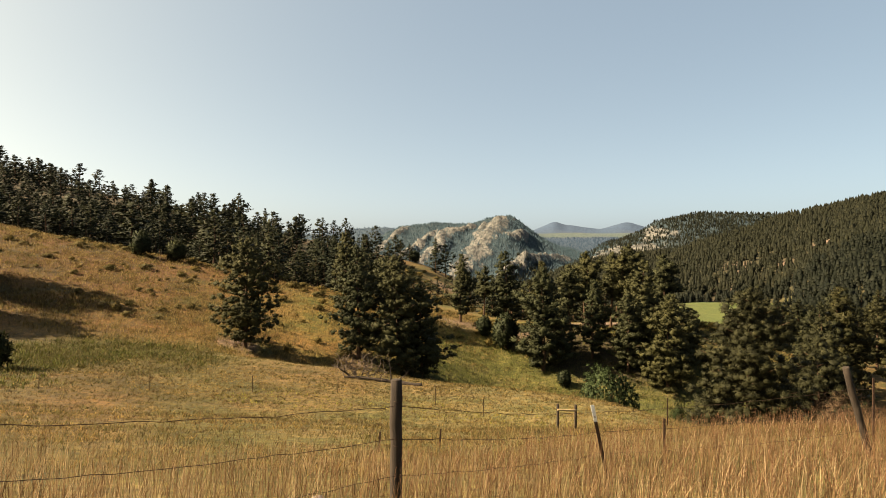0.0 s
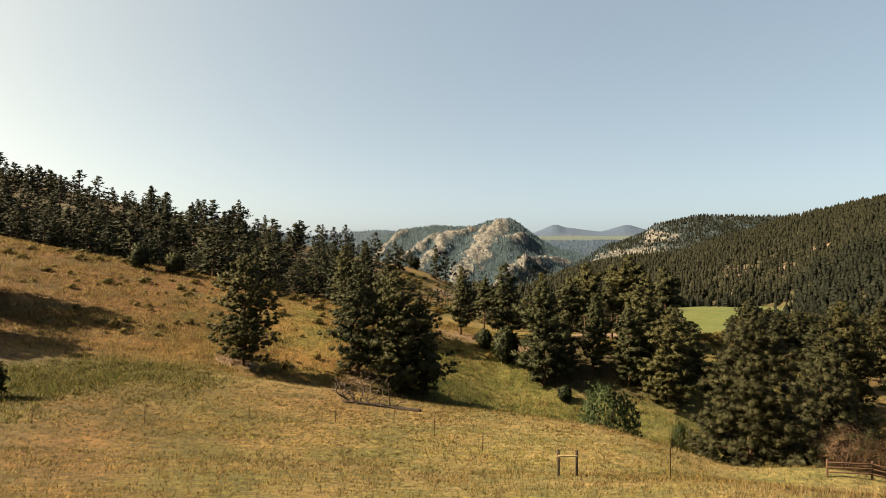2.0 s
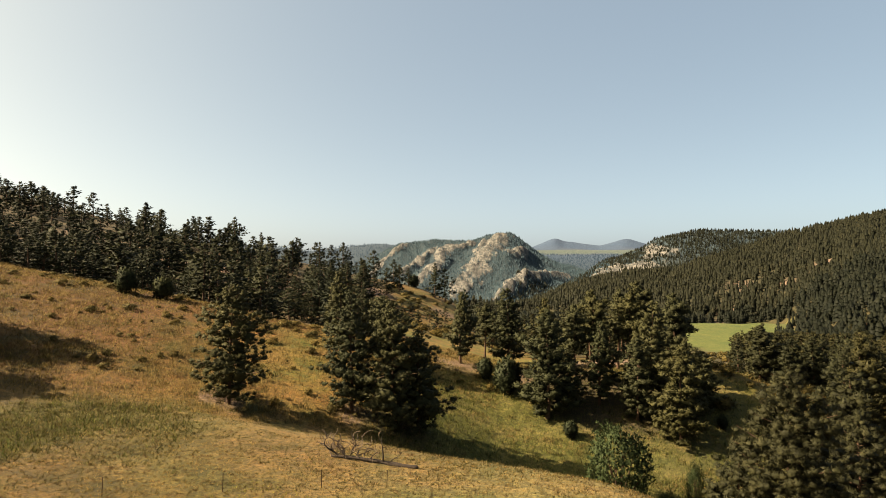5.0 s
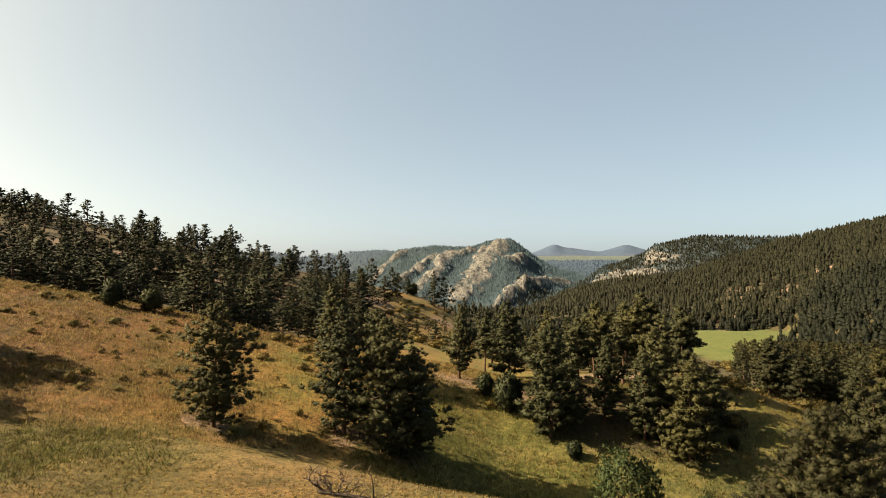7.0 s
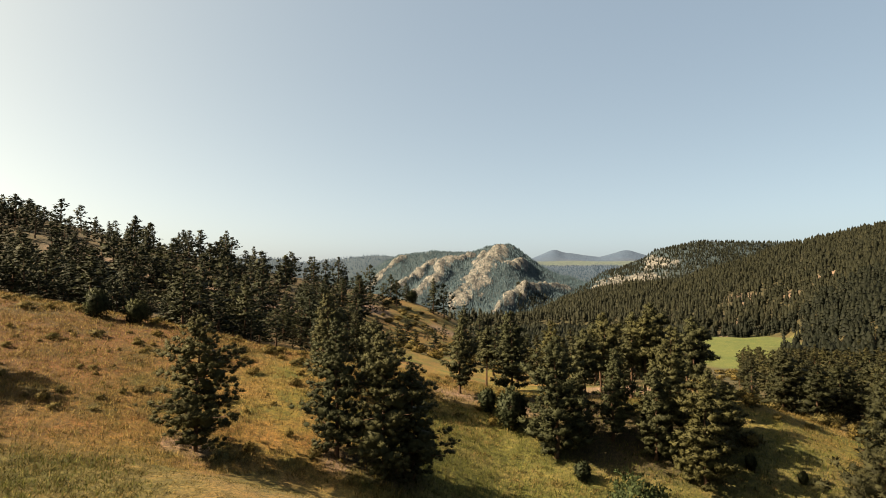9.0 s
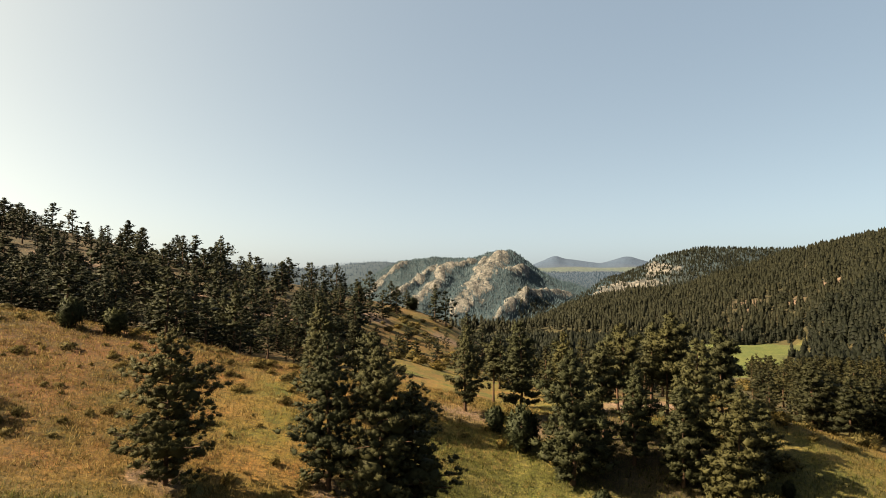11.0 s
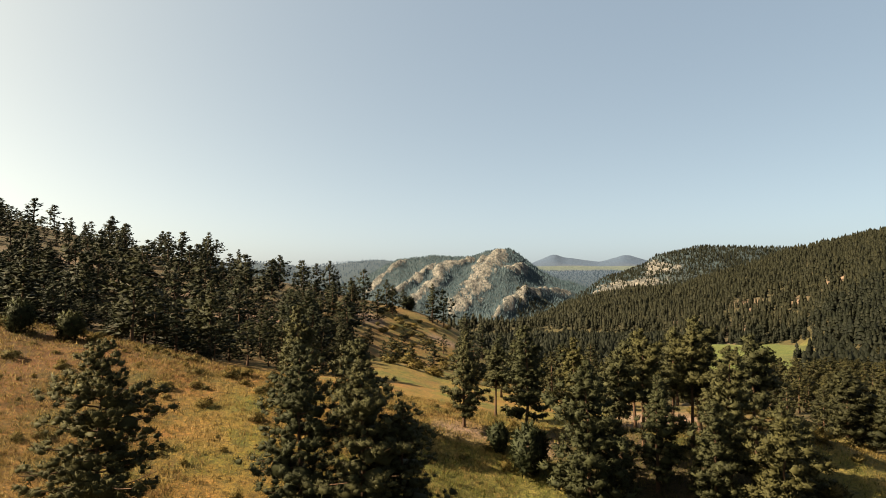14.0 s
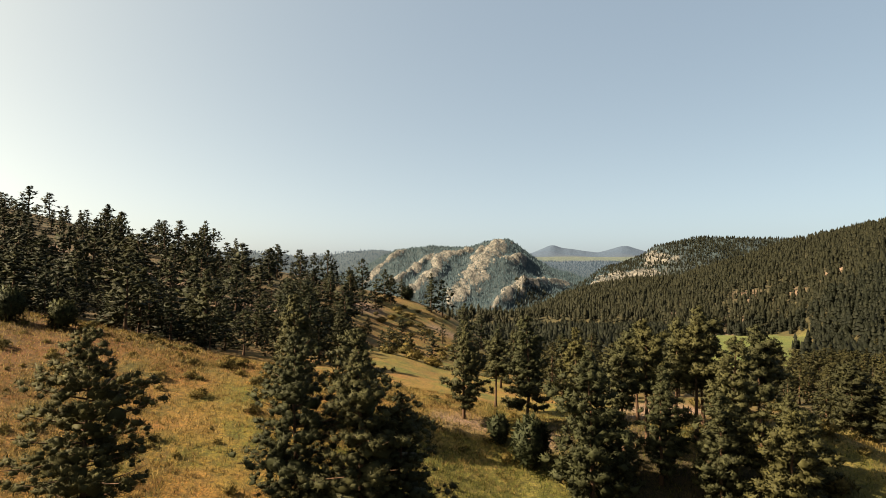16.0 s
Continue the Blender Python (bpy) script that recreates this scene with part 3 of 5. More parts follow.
def pine(name, seed, tall, spread, bare, limbs, puffs, blades, puff, gaps=0.25, category="pine tree", mat=None, dome=1.6, length=0.4, width=0.26, apart=False, heart=0.30):
    """A ponderosa pine: a tapered trunk, uneven limbs and cushions of needles along the limbs' outer halves."""
    rng = rng_of(seed)
    root = new(name)
    steps = np.linspace(0, 1, 9)
    sway = 0.012 * tall * np.cumsum(rng.normal(size=(9, 2)), axis=0) * 0.4
    sway -= sway[0]
    spine = np.column_stack([sway, steps * tall * 0.97])
    girth = 0.0155 * tall * (1 - 0.93 * steps) + 0.008
    girth[0] *= 1.35
    spine[0, 2] = -0.5
    linked("trunk", *tube(spine, girth, 9), BARK, root, True)
    branches, centres, sizes, block_spots, bulks = [], [], [], [], []
    lean, lobes = rng.uniform(0, 6.28), rng.uniform(0, 6.28, 4)
    for i in range(limbs):
        t = (i + rng.uniform(0, 0.9)) / limbs
        h = bare + (1 - bare) * t**0.95
        turn = i * 2.399 + rng.normal() * 0.5
        full = (1 - t**dome) ** 0.9 * (0.62 + 0.38 * min(1, t / 0.2)) + 0.05
        full *= 1 + 0.14 * math.cos(turn - lean) + 0.16 * math.sin(2 * turn + 9 * t + lobes[0]) + 0.14 * math.sin(turn + 17 * t + lobes[1])
        full *= rng.uniform(0.78, 1.14)
        if rng.uniform() < gaps:
            full *= 0.55
        reach = spread * tall * full
        rise = -0.2 + 0.95 * t + rng.normal() * 0.12
        out = np.array([math.cos(turn), math.sin(turn), 0])
        foot = np.array([np.interp(h, steps, spine[:, 0]), np.interp(h, steps, spine[:, 1]), h * tall * 0.96])
        s = np.linspace(0, 1, 4)
        path = foot + reach * (s[:, None] * out + (s * rise + 0.3 * s**2)[:, None] * np.array([0, 0, 1.0]) * 0.55)
        branches.append(tube(path, (0.044 * (1 - 0.75 * s) * (0.35 + reach / 3.2)), 4))
        many = max(2, int(round(puffs * (0.4 + reach / (spread * tall)))))
        along = 0.26 + 0.75 * (np.arange(many) + rng.uniform(0, 1, many)) / many
        across = np.cross(out, (0, 0, 1.0))
        p = np.stack([np.interp(along, s, path[:, c]) for c in range(3)], -1)
        p += rng.normal(size=(many, 1)) * 0.26 * reach * across + rng.normal(size=(many, 3)) * np.array([0.12, 0.12, 0.16])
        centres.append(p)
        sizes.append(puff * rng.uniform(0.65, 1.3, many) * (0.5 + 0.5 * min(1, full * 1.6)))
        block_spots.append(foot + (path[1] - foot) * rng.uniform(0.75, 1.25))
        bulks.append(heart * reach)
    top = spine[-1] + rng.normal(size=(4, 3)) * np.array([0.25, 0.25, 0.22]) - np.array([0, 0, 0.25])
    centres.append(top), sizes.append(np.full(4, puff * 0.42))
    if apart:
        for branch in branches:
            linked("limb", *branch, BARK, root, True)
    elif blades > 40:
        tagged(linked("branchwork", *joined(branches), BARK, root, True), kind="stuff")
    spots = np.concatenate(centres)
    axis = np.stack([np.interp(spots[:, 2], spine[:, 2], spine[:, c]) for c in (0, 1)], -1)
    soft = np.column_stack([spots[:, :2] - axis, 0.3 * (spots[:, 2] - tall * (0.35 + 0.3 * bare))])
    soft /= np.linalg.norm(soft, axis=1, keepdims=True) + 1e-6
    outer = puffs_of(spots, np.concatenate(sizes), blades, length, width, rng, soft + np.array([0, 0, 0.05]))
    # Inner lumps added to keep sun from crossing the open crown.
    if heart:
        block_spots = np.array(block_spots)
        axis = np.stack([np.interp(block_spots[:, 2], spine[:, 2], spine[:, c]) for c in (0, 1)], -1)
        soft = np.column_stack([block_spots[:, :2] - axis, 0 * block_spots[:, 2]])
        soft /= np.linalg.norm(soft, axis=1, keepdims=True) + 1e-6
        inner = puffs_of(block_spots, np.array(bulks), max(3, blades // 4), 0.34, width, rng, soft, 0.8)
        outer = tuple(np.concatenate([a, b + len(outer[0]) if k == 1 else b]) for k, (a, b) in enumerate(zip(outer, inner)))
    crown_of(*outer, mat or NEEDLES, root)
    root["tall"] = tall
    return tagged(root, category=category)


def bush(name, seed, tall, wide, clumps, needles, size, mat, stems=7, category="bush", width=0.2, flat=1.0):
    """A many-stemmed rounded bush with an uneven outline."""
    rng = rng_of(seed)
    root = new(name)
    pieces, heads = [], []
    for i in range(stems):
        turn, reach = rng.uniform(0, 6.28), wide * 0.5 * rng.uniform(0.2, 0.95)
        tip = np.array([math.cos(turn) * reach, math.sin(turn) * reach, tall * rng.uniform(0.55, 0.9) * (1 - 0.35 * reach / wide)])
        s = np.linspace(0, 1, 4)[:, None]
        pieces.append(tube(np.array([0, 0, -0.25]) * (1 - s) + tip * s + np.array([0, 0, 0.15 * tall]) * s * (1 - s), 0.02 * tall * (1 - 0.8 * s[:, 0]) + 0.006, 4))
        heads.append(tip)
    tagged(linked("stems", *joined(pieces), BARK, root, True), kind="stuff")
    way = rng.normal(size=(clumps, 3))
    way /= np.linalg.norm(way, axis=1, keepdims=True)
    far = rng.uniform(0.35, 1.0, clumps) ** 0.5 * (1 + 0.28 * np.sin(3.1 * way[:, 0] + 1.7 * seed) * np.cos(2.7 * way[:, 1] + seed) + 0.1 * rng.normal(size=clumps))
    p = way * far[:, None] * np.array([wide / 2, wide / 2, tall * 0.5 * flat]) + np.array([0, 0, tall * 0.5])
    p[:, 2] = np.abs(p[:, 2])
    crown_of(*tufts(p, size * rng.uniform(0.7, 1.3, clumps), needles, width, rng, 0.3, way * 0.5, way), mat, root)
    root["tall"] = tall
    return tagged(root, category=category)


def stand(kind, x, y, tall, turn, label, group="", thick=1.0):
    """Sets a copy of a plant on the ground, grown to a height."""
    k = tall / kind["tall"]
    ob = copy_thing(kind, Matrix.Translation((x, y, float(height(x, y)) - 0.05)) @ Matrix.Rotation(turn, 4, "Z") @ Matrix.Diagonal((k * thick, k * thick, k, 1)))
    return tagged(ob, label, group=group)


def wood_of(name, label, kinds, spots, needles):
    """A stand of trees too many to count, in one object: spots of x, y, height, turn, breadth."""
    for part_name, mat in (("trunk", BARK), ("crown", needles)):
        pieces, faced = [], []
        for k, (x, y, tall, turn, thick) in enumerate(spots):
            kind = kinds[k % len(kinds)]
            mesh = next(o for o in kind.children if o.name.startswith(part_name)).data
            v = np.empty(len(mesh.vertices) * 3, np.float32)
            mesh.vertices.foreach_get("co", v)
            f = np.empty(len(mesh.loops), np.int32)
            mesh.loops.foreach_get("vertex_index", f)
            v = v.reshape(-1, 3) * (tall / kind["tall"]) * np.array([thick, thick, 1])
            c, s = math.cos(turn), math.sin(turn)
            v = np.column_stack([c * v[:, 0] - s * v[:, 1] + x, s * v[:, 0] + c * v[:, 1] + y, v[:, 2] + float(height(x, y)) - 0.05])
            pieces.append((v, f.reshape(-1, 3 if part_name == "crown" else 4)))
            if part_name == "crown":
                w = FACING[mesh.name]
                faced.append(np.column_stack([c * w[:, 0] - s * w[:, 1], s * w[:, 0] + c * w[:, 1], w[:, 2]]))
        if part_name == "trunk":
            root = tagged(linked(name, *joined(pieces), mat, None, True), label, "wood", kind="stuff")
        else:
            tagged(linked("crown", *joined(pieces), mat, root, True, np.concatenate(faced)), kind="stuff")
    return root


def cleared(*kinds):
    """The patterns that copies were taken from go."""
    for kind in kinds:
        for o in (*kind.children_recursive, kind):
            bpy.data.objects.remove(o)


# patterns, each copied below
lone_pine = pine("pine_tree", 11, 15.5, 0.35, 0.09, 72, 11.0, 46, 0.44, 0.17, dome=1.45, length=0.5, width=0.13, apart=True, heart=0.20)
grand_pine = pine("pine_tree", 18, 17.5, 0.28, 0.08, 64, 9.5, 46, 0.48, 0.16, dome=1.8, length=0.5, width=0.13, apart=True, heart=0.24)
round_pine = pine("pine_tree", 14, 17.0, 0.30, 0.05, 64, 9.5, 46, 0.50, 0.12, dome=2.2, length=0.5, width=0.13, apart=True, heart=0.28)
tall_pine = pine("pine_tree", 12, 18.0, 0.225, 0.13, 54, 4.8, 36, 0.66, 0.2, dome=1.6, length=0.52, width=0.24)
lean_pine = pine("pine_tree", 13, 16.5, 0.19, 0.42, 38, 4.6, 36, 0.68, 0.25, dome=2.0, length=0.52, width=0.24)
thick_pine = pine("pine_tree", 14, 17.0, 0.265, 0.06, 58, 4.8, 36, 0.70, 0.15, dome=2.0, length=0.52, width=0.24)
low_pine = pine("pine_tree", 15, 12.5, 0.34, 0.08, 48, 4.8, 36, 0.64, 0.18, dome=2.0, length=0.52, width=0.24)
broad_pine = pine("pine_tree", 19, 15.5, 0.33, 0.06, 58, 4.8, 36, 0.70, 0.12, mat=DULL_NEEDLES, dome=1.5, length=0.52, width=0.24)
slim_pine = pine("pine_tree", 20, 18.0, 0.24, 0.10, 54, 4.8, 36, 0.68, 0.2, mat=DULL_NEEDLES, dome=1.7, length=0.52, width=0.24)
dense_pine = pine("pine_tree", 9, 17.0, 0.29, 0.06, 58, 4.8, 36, 0.72, 0.15, mat=DULL_NEEDLES, dome=2.0, length=0.52, width=0.24)
mid_pines = [pine("pine_tree", 17 + k, 13.0, (0.25, 0.29, 0.22)[k], (0.06, 0.12, 0.2)[k], 40, 3.4, 22, 0.74, 0.18, mat=DULL_NEEDLES, dome=(1.6, 2.1, 1.8)[k], length=0.6, width=0.26) for k in range(3)]
edge_pine = pine("pine_tree", 16, 12.5, 0.35, 0.06, 66, 11.5, 60, 0.45, 0.14, mat=DULL_NEEDLES, dome=2.0, length=0.5, width=0.12, apart=True, heart=0.18)
SHAPES = ((0.20, 0.05, 1.3), (0.25, 0.14, 1.9), (0.22, 0.04, 1.5), (0.26, 0.08, 2.2))  # spread, bare foot, roundness of the head
far_pines = [pine("conifer_tree", 21 + k, 15.0, a, b, 32, 2.1, 8, 0.88, 0.22, "conifer tree", SHADED_NEEDLES, c, 0.75, 0.3, heart=0) for k, (a, b, c) in enumerate(SHAPES)]
valley_pines = [pine("conifer_tree", 41 + k, 15.0, a * 0.9, b, 30, 2.0, 7, 0.88, 0.22, "conifer tree", DULL_NEEDLES, c, 0.75, 0.3, heart=0) for k, (a, b, c) in enumerate(SHAPES)]
wood_pines = [pine("conifer_tree", 25 + k, 15.0, a * 0.9, 0.05, 22, 1.3, 5, 1.12, 0.25, "conifer tree", None, c, 0.85, 0.34, heart=0) for k, (a, b, c) in enumerate(SHAPES)]
juniper = bush("juniper", 31, 4.0, 3.6, 420, 9, 0.5, JUNIPER, category="juniper")
leafy = bush("leafy_bush", 32, 8.0, 7.0, 1900, 7, 0.27, LEAVES, 11, width=0.36)
russet = bush("bush", 36, 3.0, 3.4, 620, 8, 0.36, RUSSET, 14, width=0.025)
sages = [bush("shrub", 33 + k, 1.2, 1.8, 100, 5, 0.36, SAGE, 5, "shrub", flat=1.0) for k in range(2)]

# pines on the golden slope and round the gully
NEAR_PINES = [  # kind, x, y, height, turn
    (lone_pine, -27.2, 83.6, 15.6, 0.4, "lone dark pine with a broad crown on golden grass"),
    (grand_pine, -12.6, 90.6, 17.3, 1.3, "dark pine in a close cluster over the gully"),
    (round_pine, -6.9, 89.6, 18.0, 2.2, "dense dark pine in a close cluster over the gully"),
    (round_pine, -3.2, 92.4, 15.0, 4.0, "shaded low pine on the dark side of a cluster"),
    (low_pine, -10.4, 115.0, 12.0, 1.0, "pine behind the cluster on the golden slope"),
    (tall_pine, 3.5, 123.4, 14.2, 5.0, "slender pine with a bare foot on the golden slope"),
    (tall_pine, -17.6, 111.0, 15.5, 0.2, "olive pine behind the cluster on the golden slope"),
    (broad_pine, -19.0, 152.0, 10.5, 2.0, "pine just behind the crest of the golden slope"),
]
for kind, x, y, tall, turn, label in NEAR_PINES:
    stand(kind, x, y, tall, turn, label, "pines on the golden slope")
GULLY_PINES = [
    (tall_pine, 12.9, 126.0, 16.2, 0.3), (thick_pine, 17.6, 108.0, 18.6, 1.9), (lean_pine, 24.7, 118.0, 15.4, 2.6), (lean_pine, 28.7, 121.0, 17.0, 3.9),
    (lean_pine, 34.9, 127.0, 16.2, 5.2), (lean_pine, 35.5, 121.0, 17.2, 0.9), (tall_pine, 37.0, 113.0, 18.4, 2.9), (thick_pine, 37.6, 101.5, 15.8, 4.4),
    (thick_pine, 32.5, 107.5, 14.0, 1.1), (lean_pine, 30.0, 129.0, 15.0, 2.0), (lean_pine, 39.5, 128.0, 18.0, 3.3), (tall_pine, 21.0, 131.0, 14.5, 5.5),
    (low_pine, 22.0, 112.0, 10.0, 0.6), (tall_pine, 27.5, 112.5, 15.0, 4.9), (lean_pine, 9.0, 134.0, 12.0, 1.0), (lean_pine, 43.5, 119.0, 17.2, 3.0), (thick_pine, 40.5, 107.0, 14.5, 2.2), (low_pine, 46.0, 112.5, 9.5, 1.4)]
for kind, x, y, tall, turn in GULLY_PINES:
    stand(kind, x, y, tall, turn, "dark olive pine standing close together beyond the gully", "pines beyond the gully", 1.06)
EAST_PINES = [
    (edge_pine, 23.2, 46.5, 11.6, 0.5), (edge_pine, 34.5, 56.0, 14.5, 1.5), (broad_pine, 42.0, 66.0, 18.0, 2.5), (dense_pine, 31.0, 70.0, 13.0, 3.5),
    (broad_pine, 48.5, 78.0, 19.5, 4.5), (slim_pine, 57.0, 92.0, 19.0, 5.5), (broad_pine, 65.0, 101.0, 19.0, 0.7), 
    (dense_pine, 72.0, 112.0, 16.5, 3.7), 
    (slim_pine, 84.0, 118.0, 16.0, 1.2), (dense_pine, 80.0, 102.0, 17.0, 2.2), (broad_pine, 50.0, 60.0, 14.0, 0.9)]
for kind, x, y, tall, turn in EAST_PINES:
    stand(kind, x, y, tall, turn, "bushy dark olive pine on the falling hillside", "pines on the falling hillside")
bench, stood = rng_of(50), []
while len(stood) < 44:
    y = bench.uniform(136, 195) if len(stood) < 28 else bench.uniform(250, 400)
    u = bench.uniform(0.55, 0.73) if len(stood) < 28 else bench.uniform(0.49, 0.64)
    x = u * (y - 14)
    tall = bench.uniform(11, 15.5)
    if u < 0.58:  # they hide the foot of the meadow, not the meadow
        tall = min(tall, 8 - (0.109 if u > 0.505 else 0.125) * (y - 14) - float(height(x, y)))
    if tall < 5 or any(math.hypot(x - p, y - q) < 6 for p, q in stood):
        continue
    stood.append((x, y))
    stand(mid_pines[len(stood) % 3], x, y, tall, x, "dark olive pine on the bench above the valley", "pines on the bench", 1.2)
# Out-of-view pines, inferred from their shadows; some added only to deepen these.
for x, y, tall, turn in ((-68.5, 86.8, 15.5, 0.3), (-70.0, 72.3, 18.0, 2.0), (-74.5, 90.5, 17.0, 4.0), (-76.0, 74.5, 19.0, 1.0), (-72.0, 83.5, 15.0, 5.0), (-70.5, 68.5, 16.0, 3.0)):
    stand(round_pine, x, y, tall, turn, "dark pine out of view, casting shade on the golden slope", "pines at the edge of the golden slope")

# the wooded hill behind the golden slope
for k, (x, y, tall) in enumerate(((-94.0, 281.0, 17.5), (-123.1, 271.0, 14.5), (-108.0, 276.0, 15.0), (-114.0, 284.0, 14.0), (-165.8, 244.2, 15.0), (-157.0, 250.0, 13.0), (-44.5, 280.6, 16.5), (-50.5, 282.0, 14.0), (-55.0, 279.0, 14.5),
                                  (-31.5, 286.0, 15.5), (-22.5, 291.0, 14.0), (-20.0, 288.0, 12.5), (-3.6, 300.0, 17.0), (1.2, 300.0, 16.5), (-16.9, 311.0, 9.5), (-66.0, 285.0, 13.5), (-84.0, 288.0, 12.5))):
    stand(far_pines[k % 4], x, y, tall, k * 1.7, "dark conifer on the crest of the wooded hill", "conifers on the wooded hill", 1.25)
scatter = rng_of(51)
placed, joined_spots = [], []
while len(placed) < 400:
    y = 134 + 184 * scatter.uniform() ** 1.25
    x = scatter.uniform(-255, -22)
    if x < -0.86 * y or x > -0.13 * y + 2 or (y < 150 and x > -36) or y < 136 + 0.08 * (x + 60):
        continue
    gap = 3.9 + (y - 134) * 0.014
    if any((x - a) ** 2 + (y - b) ** 2 < gap**2 for a, b in placed):
        continue
    if y > 225 and vnoise(np.array(x / 18), np.array(y / 18), 61) > 0.35:
        continue
    placed.append((x, y))
    tall, turn, thick = 5.5 + 9.0 * scatter.uniform() ** 1.4, scatter.uniform(0, 6.28), scatter.uniform(1.15, 1.9)
    if x < -0.5 * y:
        tall, thick = tall * 0.9, thick * 1.1
    if y < 180 or (y < 235 and len(placed) % 20 < 11):
        stand(far_pines[len(placed) % 4], x, y, tall, turn, "dark conifer in the dense wood behind the slope", "conifers on the wooded hill", thick)
    else:
        joined_spots.append((x, y, tall, turn, thick))
wood_of("conifer_wood", "dense dark conifer wood on the hill behind the slope", wood_pines, joined_spots, SHADED_NEEDLES)
for x, y, tall in ((-30.0, 236.0, 7.0), (-22.0, 225.0, 6.0), (-12.0, 232.0, 8.0), (-8.0, 205.0, 6.5), (-2.0, 212.0, 8.0), (-16.0, 208.0, 5.0), (5.0, 222.0, 9.0), (11.0, 240.0, 10.0), (16.0, 200.0, 11.0), (20.0, 180.0, 12.0), (26.0, 165.0, 13.0), (13.0, 165.0, 10.0),
                   (-38.0, 250.0, 12.0), (-33.0, 262.0, 13.0), (-36.0, 218.0, 11.0), (-27.0, 250.0, 10.0), (-24.0, 268.0, 12.0), (-29.0, 208.0, 9.0), (-40.0, 196.0, 12.0), (-33.0, 182.0, 10.0), (-21.0, 190.0, 6.0), (-12.0, 186.0, 7.0), 
                   (10.0, 282.0, 14.0), (16.0, 275.0, 13.0), (22.0, 262.0, 14.0), (8.0, 258.0, 10.0), (1.0, 250.0, 7.0), (-5.0, 242.0, 6.0), (24.0, 236.0, 13.0), (28.0, 215.0, 13.0)):
    stand(far_pines[int(x * x) % 4], x, y, tall, x, "young conifer on the spur behind the slope", "conifers on the spur", 1.5)
for k in range(80):
    y = scatter.uniform(176, 300)
    stand(sages[k % 2], y * scatter.uniform(-0.16, 0.09), y, scatter.uniform(0.9, 2.2), k, "dull olive shrub on the spur behind the slope", "shrubs on the spur", 1.2)
# the wood on the valley side
placed, joined_spots = [], []
tries = 0
while len(placed) < 420 and tries < 9000:
    tries += 1
    y = 132 + 338 * scatter.uniform() ** 1.2
    x = y * scatter.uniform(0.10, 0.86)
    near_gap = 5.2 + (y - 130) * 0.008
    if any((x - a) ** 2 + (y - b) ** 2 < near_gap**2 for a, b in placed) or (y < 150 and x < 62):
        continue
    placed.append((x, y))
    tall, turn, thick = scatter.uniform(8.5, 14), scatter.uniform(0, 6.28), scatter.uniform(1.15, 1.6)
    if 0.39 < x / y < 0.47 or 0.40 < x / (y - 14) < 0.485:  # low growth where one looks down to the meadow
        tall = min(tall, 8 - 0.15 * (y - 14) - float(height(x, y)), scatter.uniform(2.5, 7))
    elif 0.40 < x / (y - 14) < 0.58:
        tall = min(tall, 8 - 0.109 * (y - 14) - float(height(x, y)))
    if tall < 1.8 or (y > 240 and tall < 6) or (y < 165 and x > 40 and x / y < 0.66):
        continue
    if y < 225:
        stand(valley_pines[len(placed) % 4], x, y, tall, turn, "dark conifer in the open wood above the valley", "conifers above the valley", thick)
    else:
        joined_spots.append((x, y, tall, turn, thick))
wood_of("conifer_wood", "open dark conifer wood on the valley's side", wood_pines, joined_spots, DULL_NEEDLES)

for k in range(34):
    y = scatter.uniform(180, 330)
    stand(sages[k % 2], y * scatter.uniform(0.39, 0.48), y, scatter.uniform(1.2, 3.0), k, "dull olive shrub on the brown slope above the valley", "shrubs above the valley", scatter.uniform(0.9, 1.6))
for k in range(46):
    x, y = scatter.uniform(44, 78), scatter.uniform(110, 150)
    stand(sages[k % 2], x, y, scatter.uniform(0.6, 2.0), k, "dull olive shrub on the brown slope above the valley", "shrubs above the valley", scatter.uniform(0.8, 1.3))

# junipers, a leafy bush and sage on the slopes
for x, y, tall, thick, label in ((-61.7, 124.5, 4.8, 0.8, "upright dark juniper on the crest of the slope"), (-55.2, 126.0, 4.2, 0.95, "round dark juniper on the crest of the slope"), (-36.0, 48.6, 3.0, 0.9, "dark juniper beside the gully"),
                                 (11.6, 114.5, 6.2, 0.85, "grey-green juniper under the pines"), (8.0, 118.5, 3.6, 0.9, "low juniper on the slope"), (20.5, 103.0, 2.6, 1.0, "low juniper beside the gully"),
                                 (27.5, 78.0, 4.0, 0.8, "low bush in the gully"), (-14.5, 313.0, 6.0, 1.0, "round dark juniper on the spur"), (46.0, 106.0, 2.2, 0.8, "low bush on the slope"), (52.0, 103.0, 1.8, 0.8, "low bush on the slope")):
    stand(juniper, x, y, tall, x, label, "junipers", thick)
stand(leafy, 22.5, 83.5, 11.0, 0.5, "green broad-leaved bush in the gully", "", 0.8)
stand(leafy, 32.0, 83.0, 6.8, 4.5, "slender green sapling in the gully", "", 0.36)
stand(low_pine, 31.5, 73.0, 7.5, 2.0, "young bushy pine in the gully")
stand(leafy, 26.5, 77.0, 4.5, 1.2, "green broad-leaved bush in the gully", "", 0.7)
stand(leafy, 28.0, 82.0, 3.6, 2.5, "green broad-leaved bush in the gully", "", 0.6)
stand(russet, 27.6, 42.5, 3.2, 1.5, "leafless russet bush at the field's edge", "", 1.1)
stand(russet, 30.0, 42.5, 2.8, 3.1, "leafless russet bush at the field's edge", "", 1.0)
stand(leafy, 30.4, 44.5, 4.0, 1.5, "pale green bush behind a rail fence", "", 0.6)
grown = 0
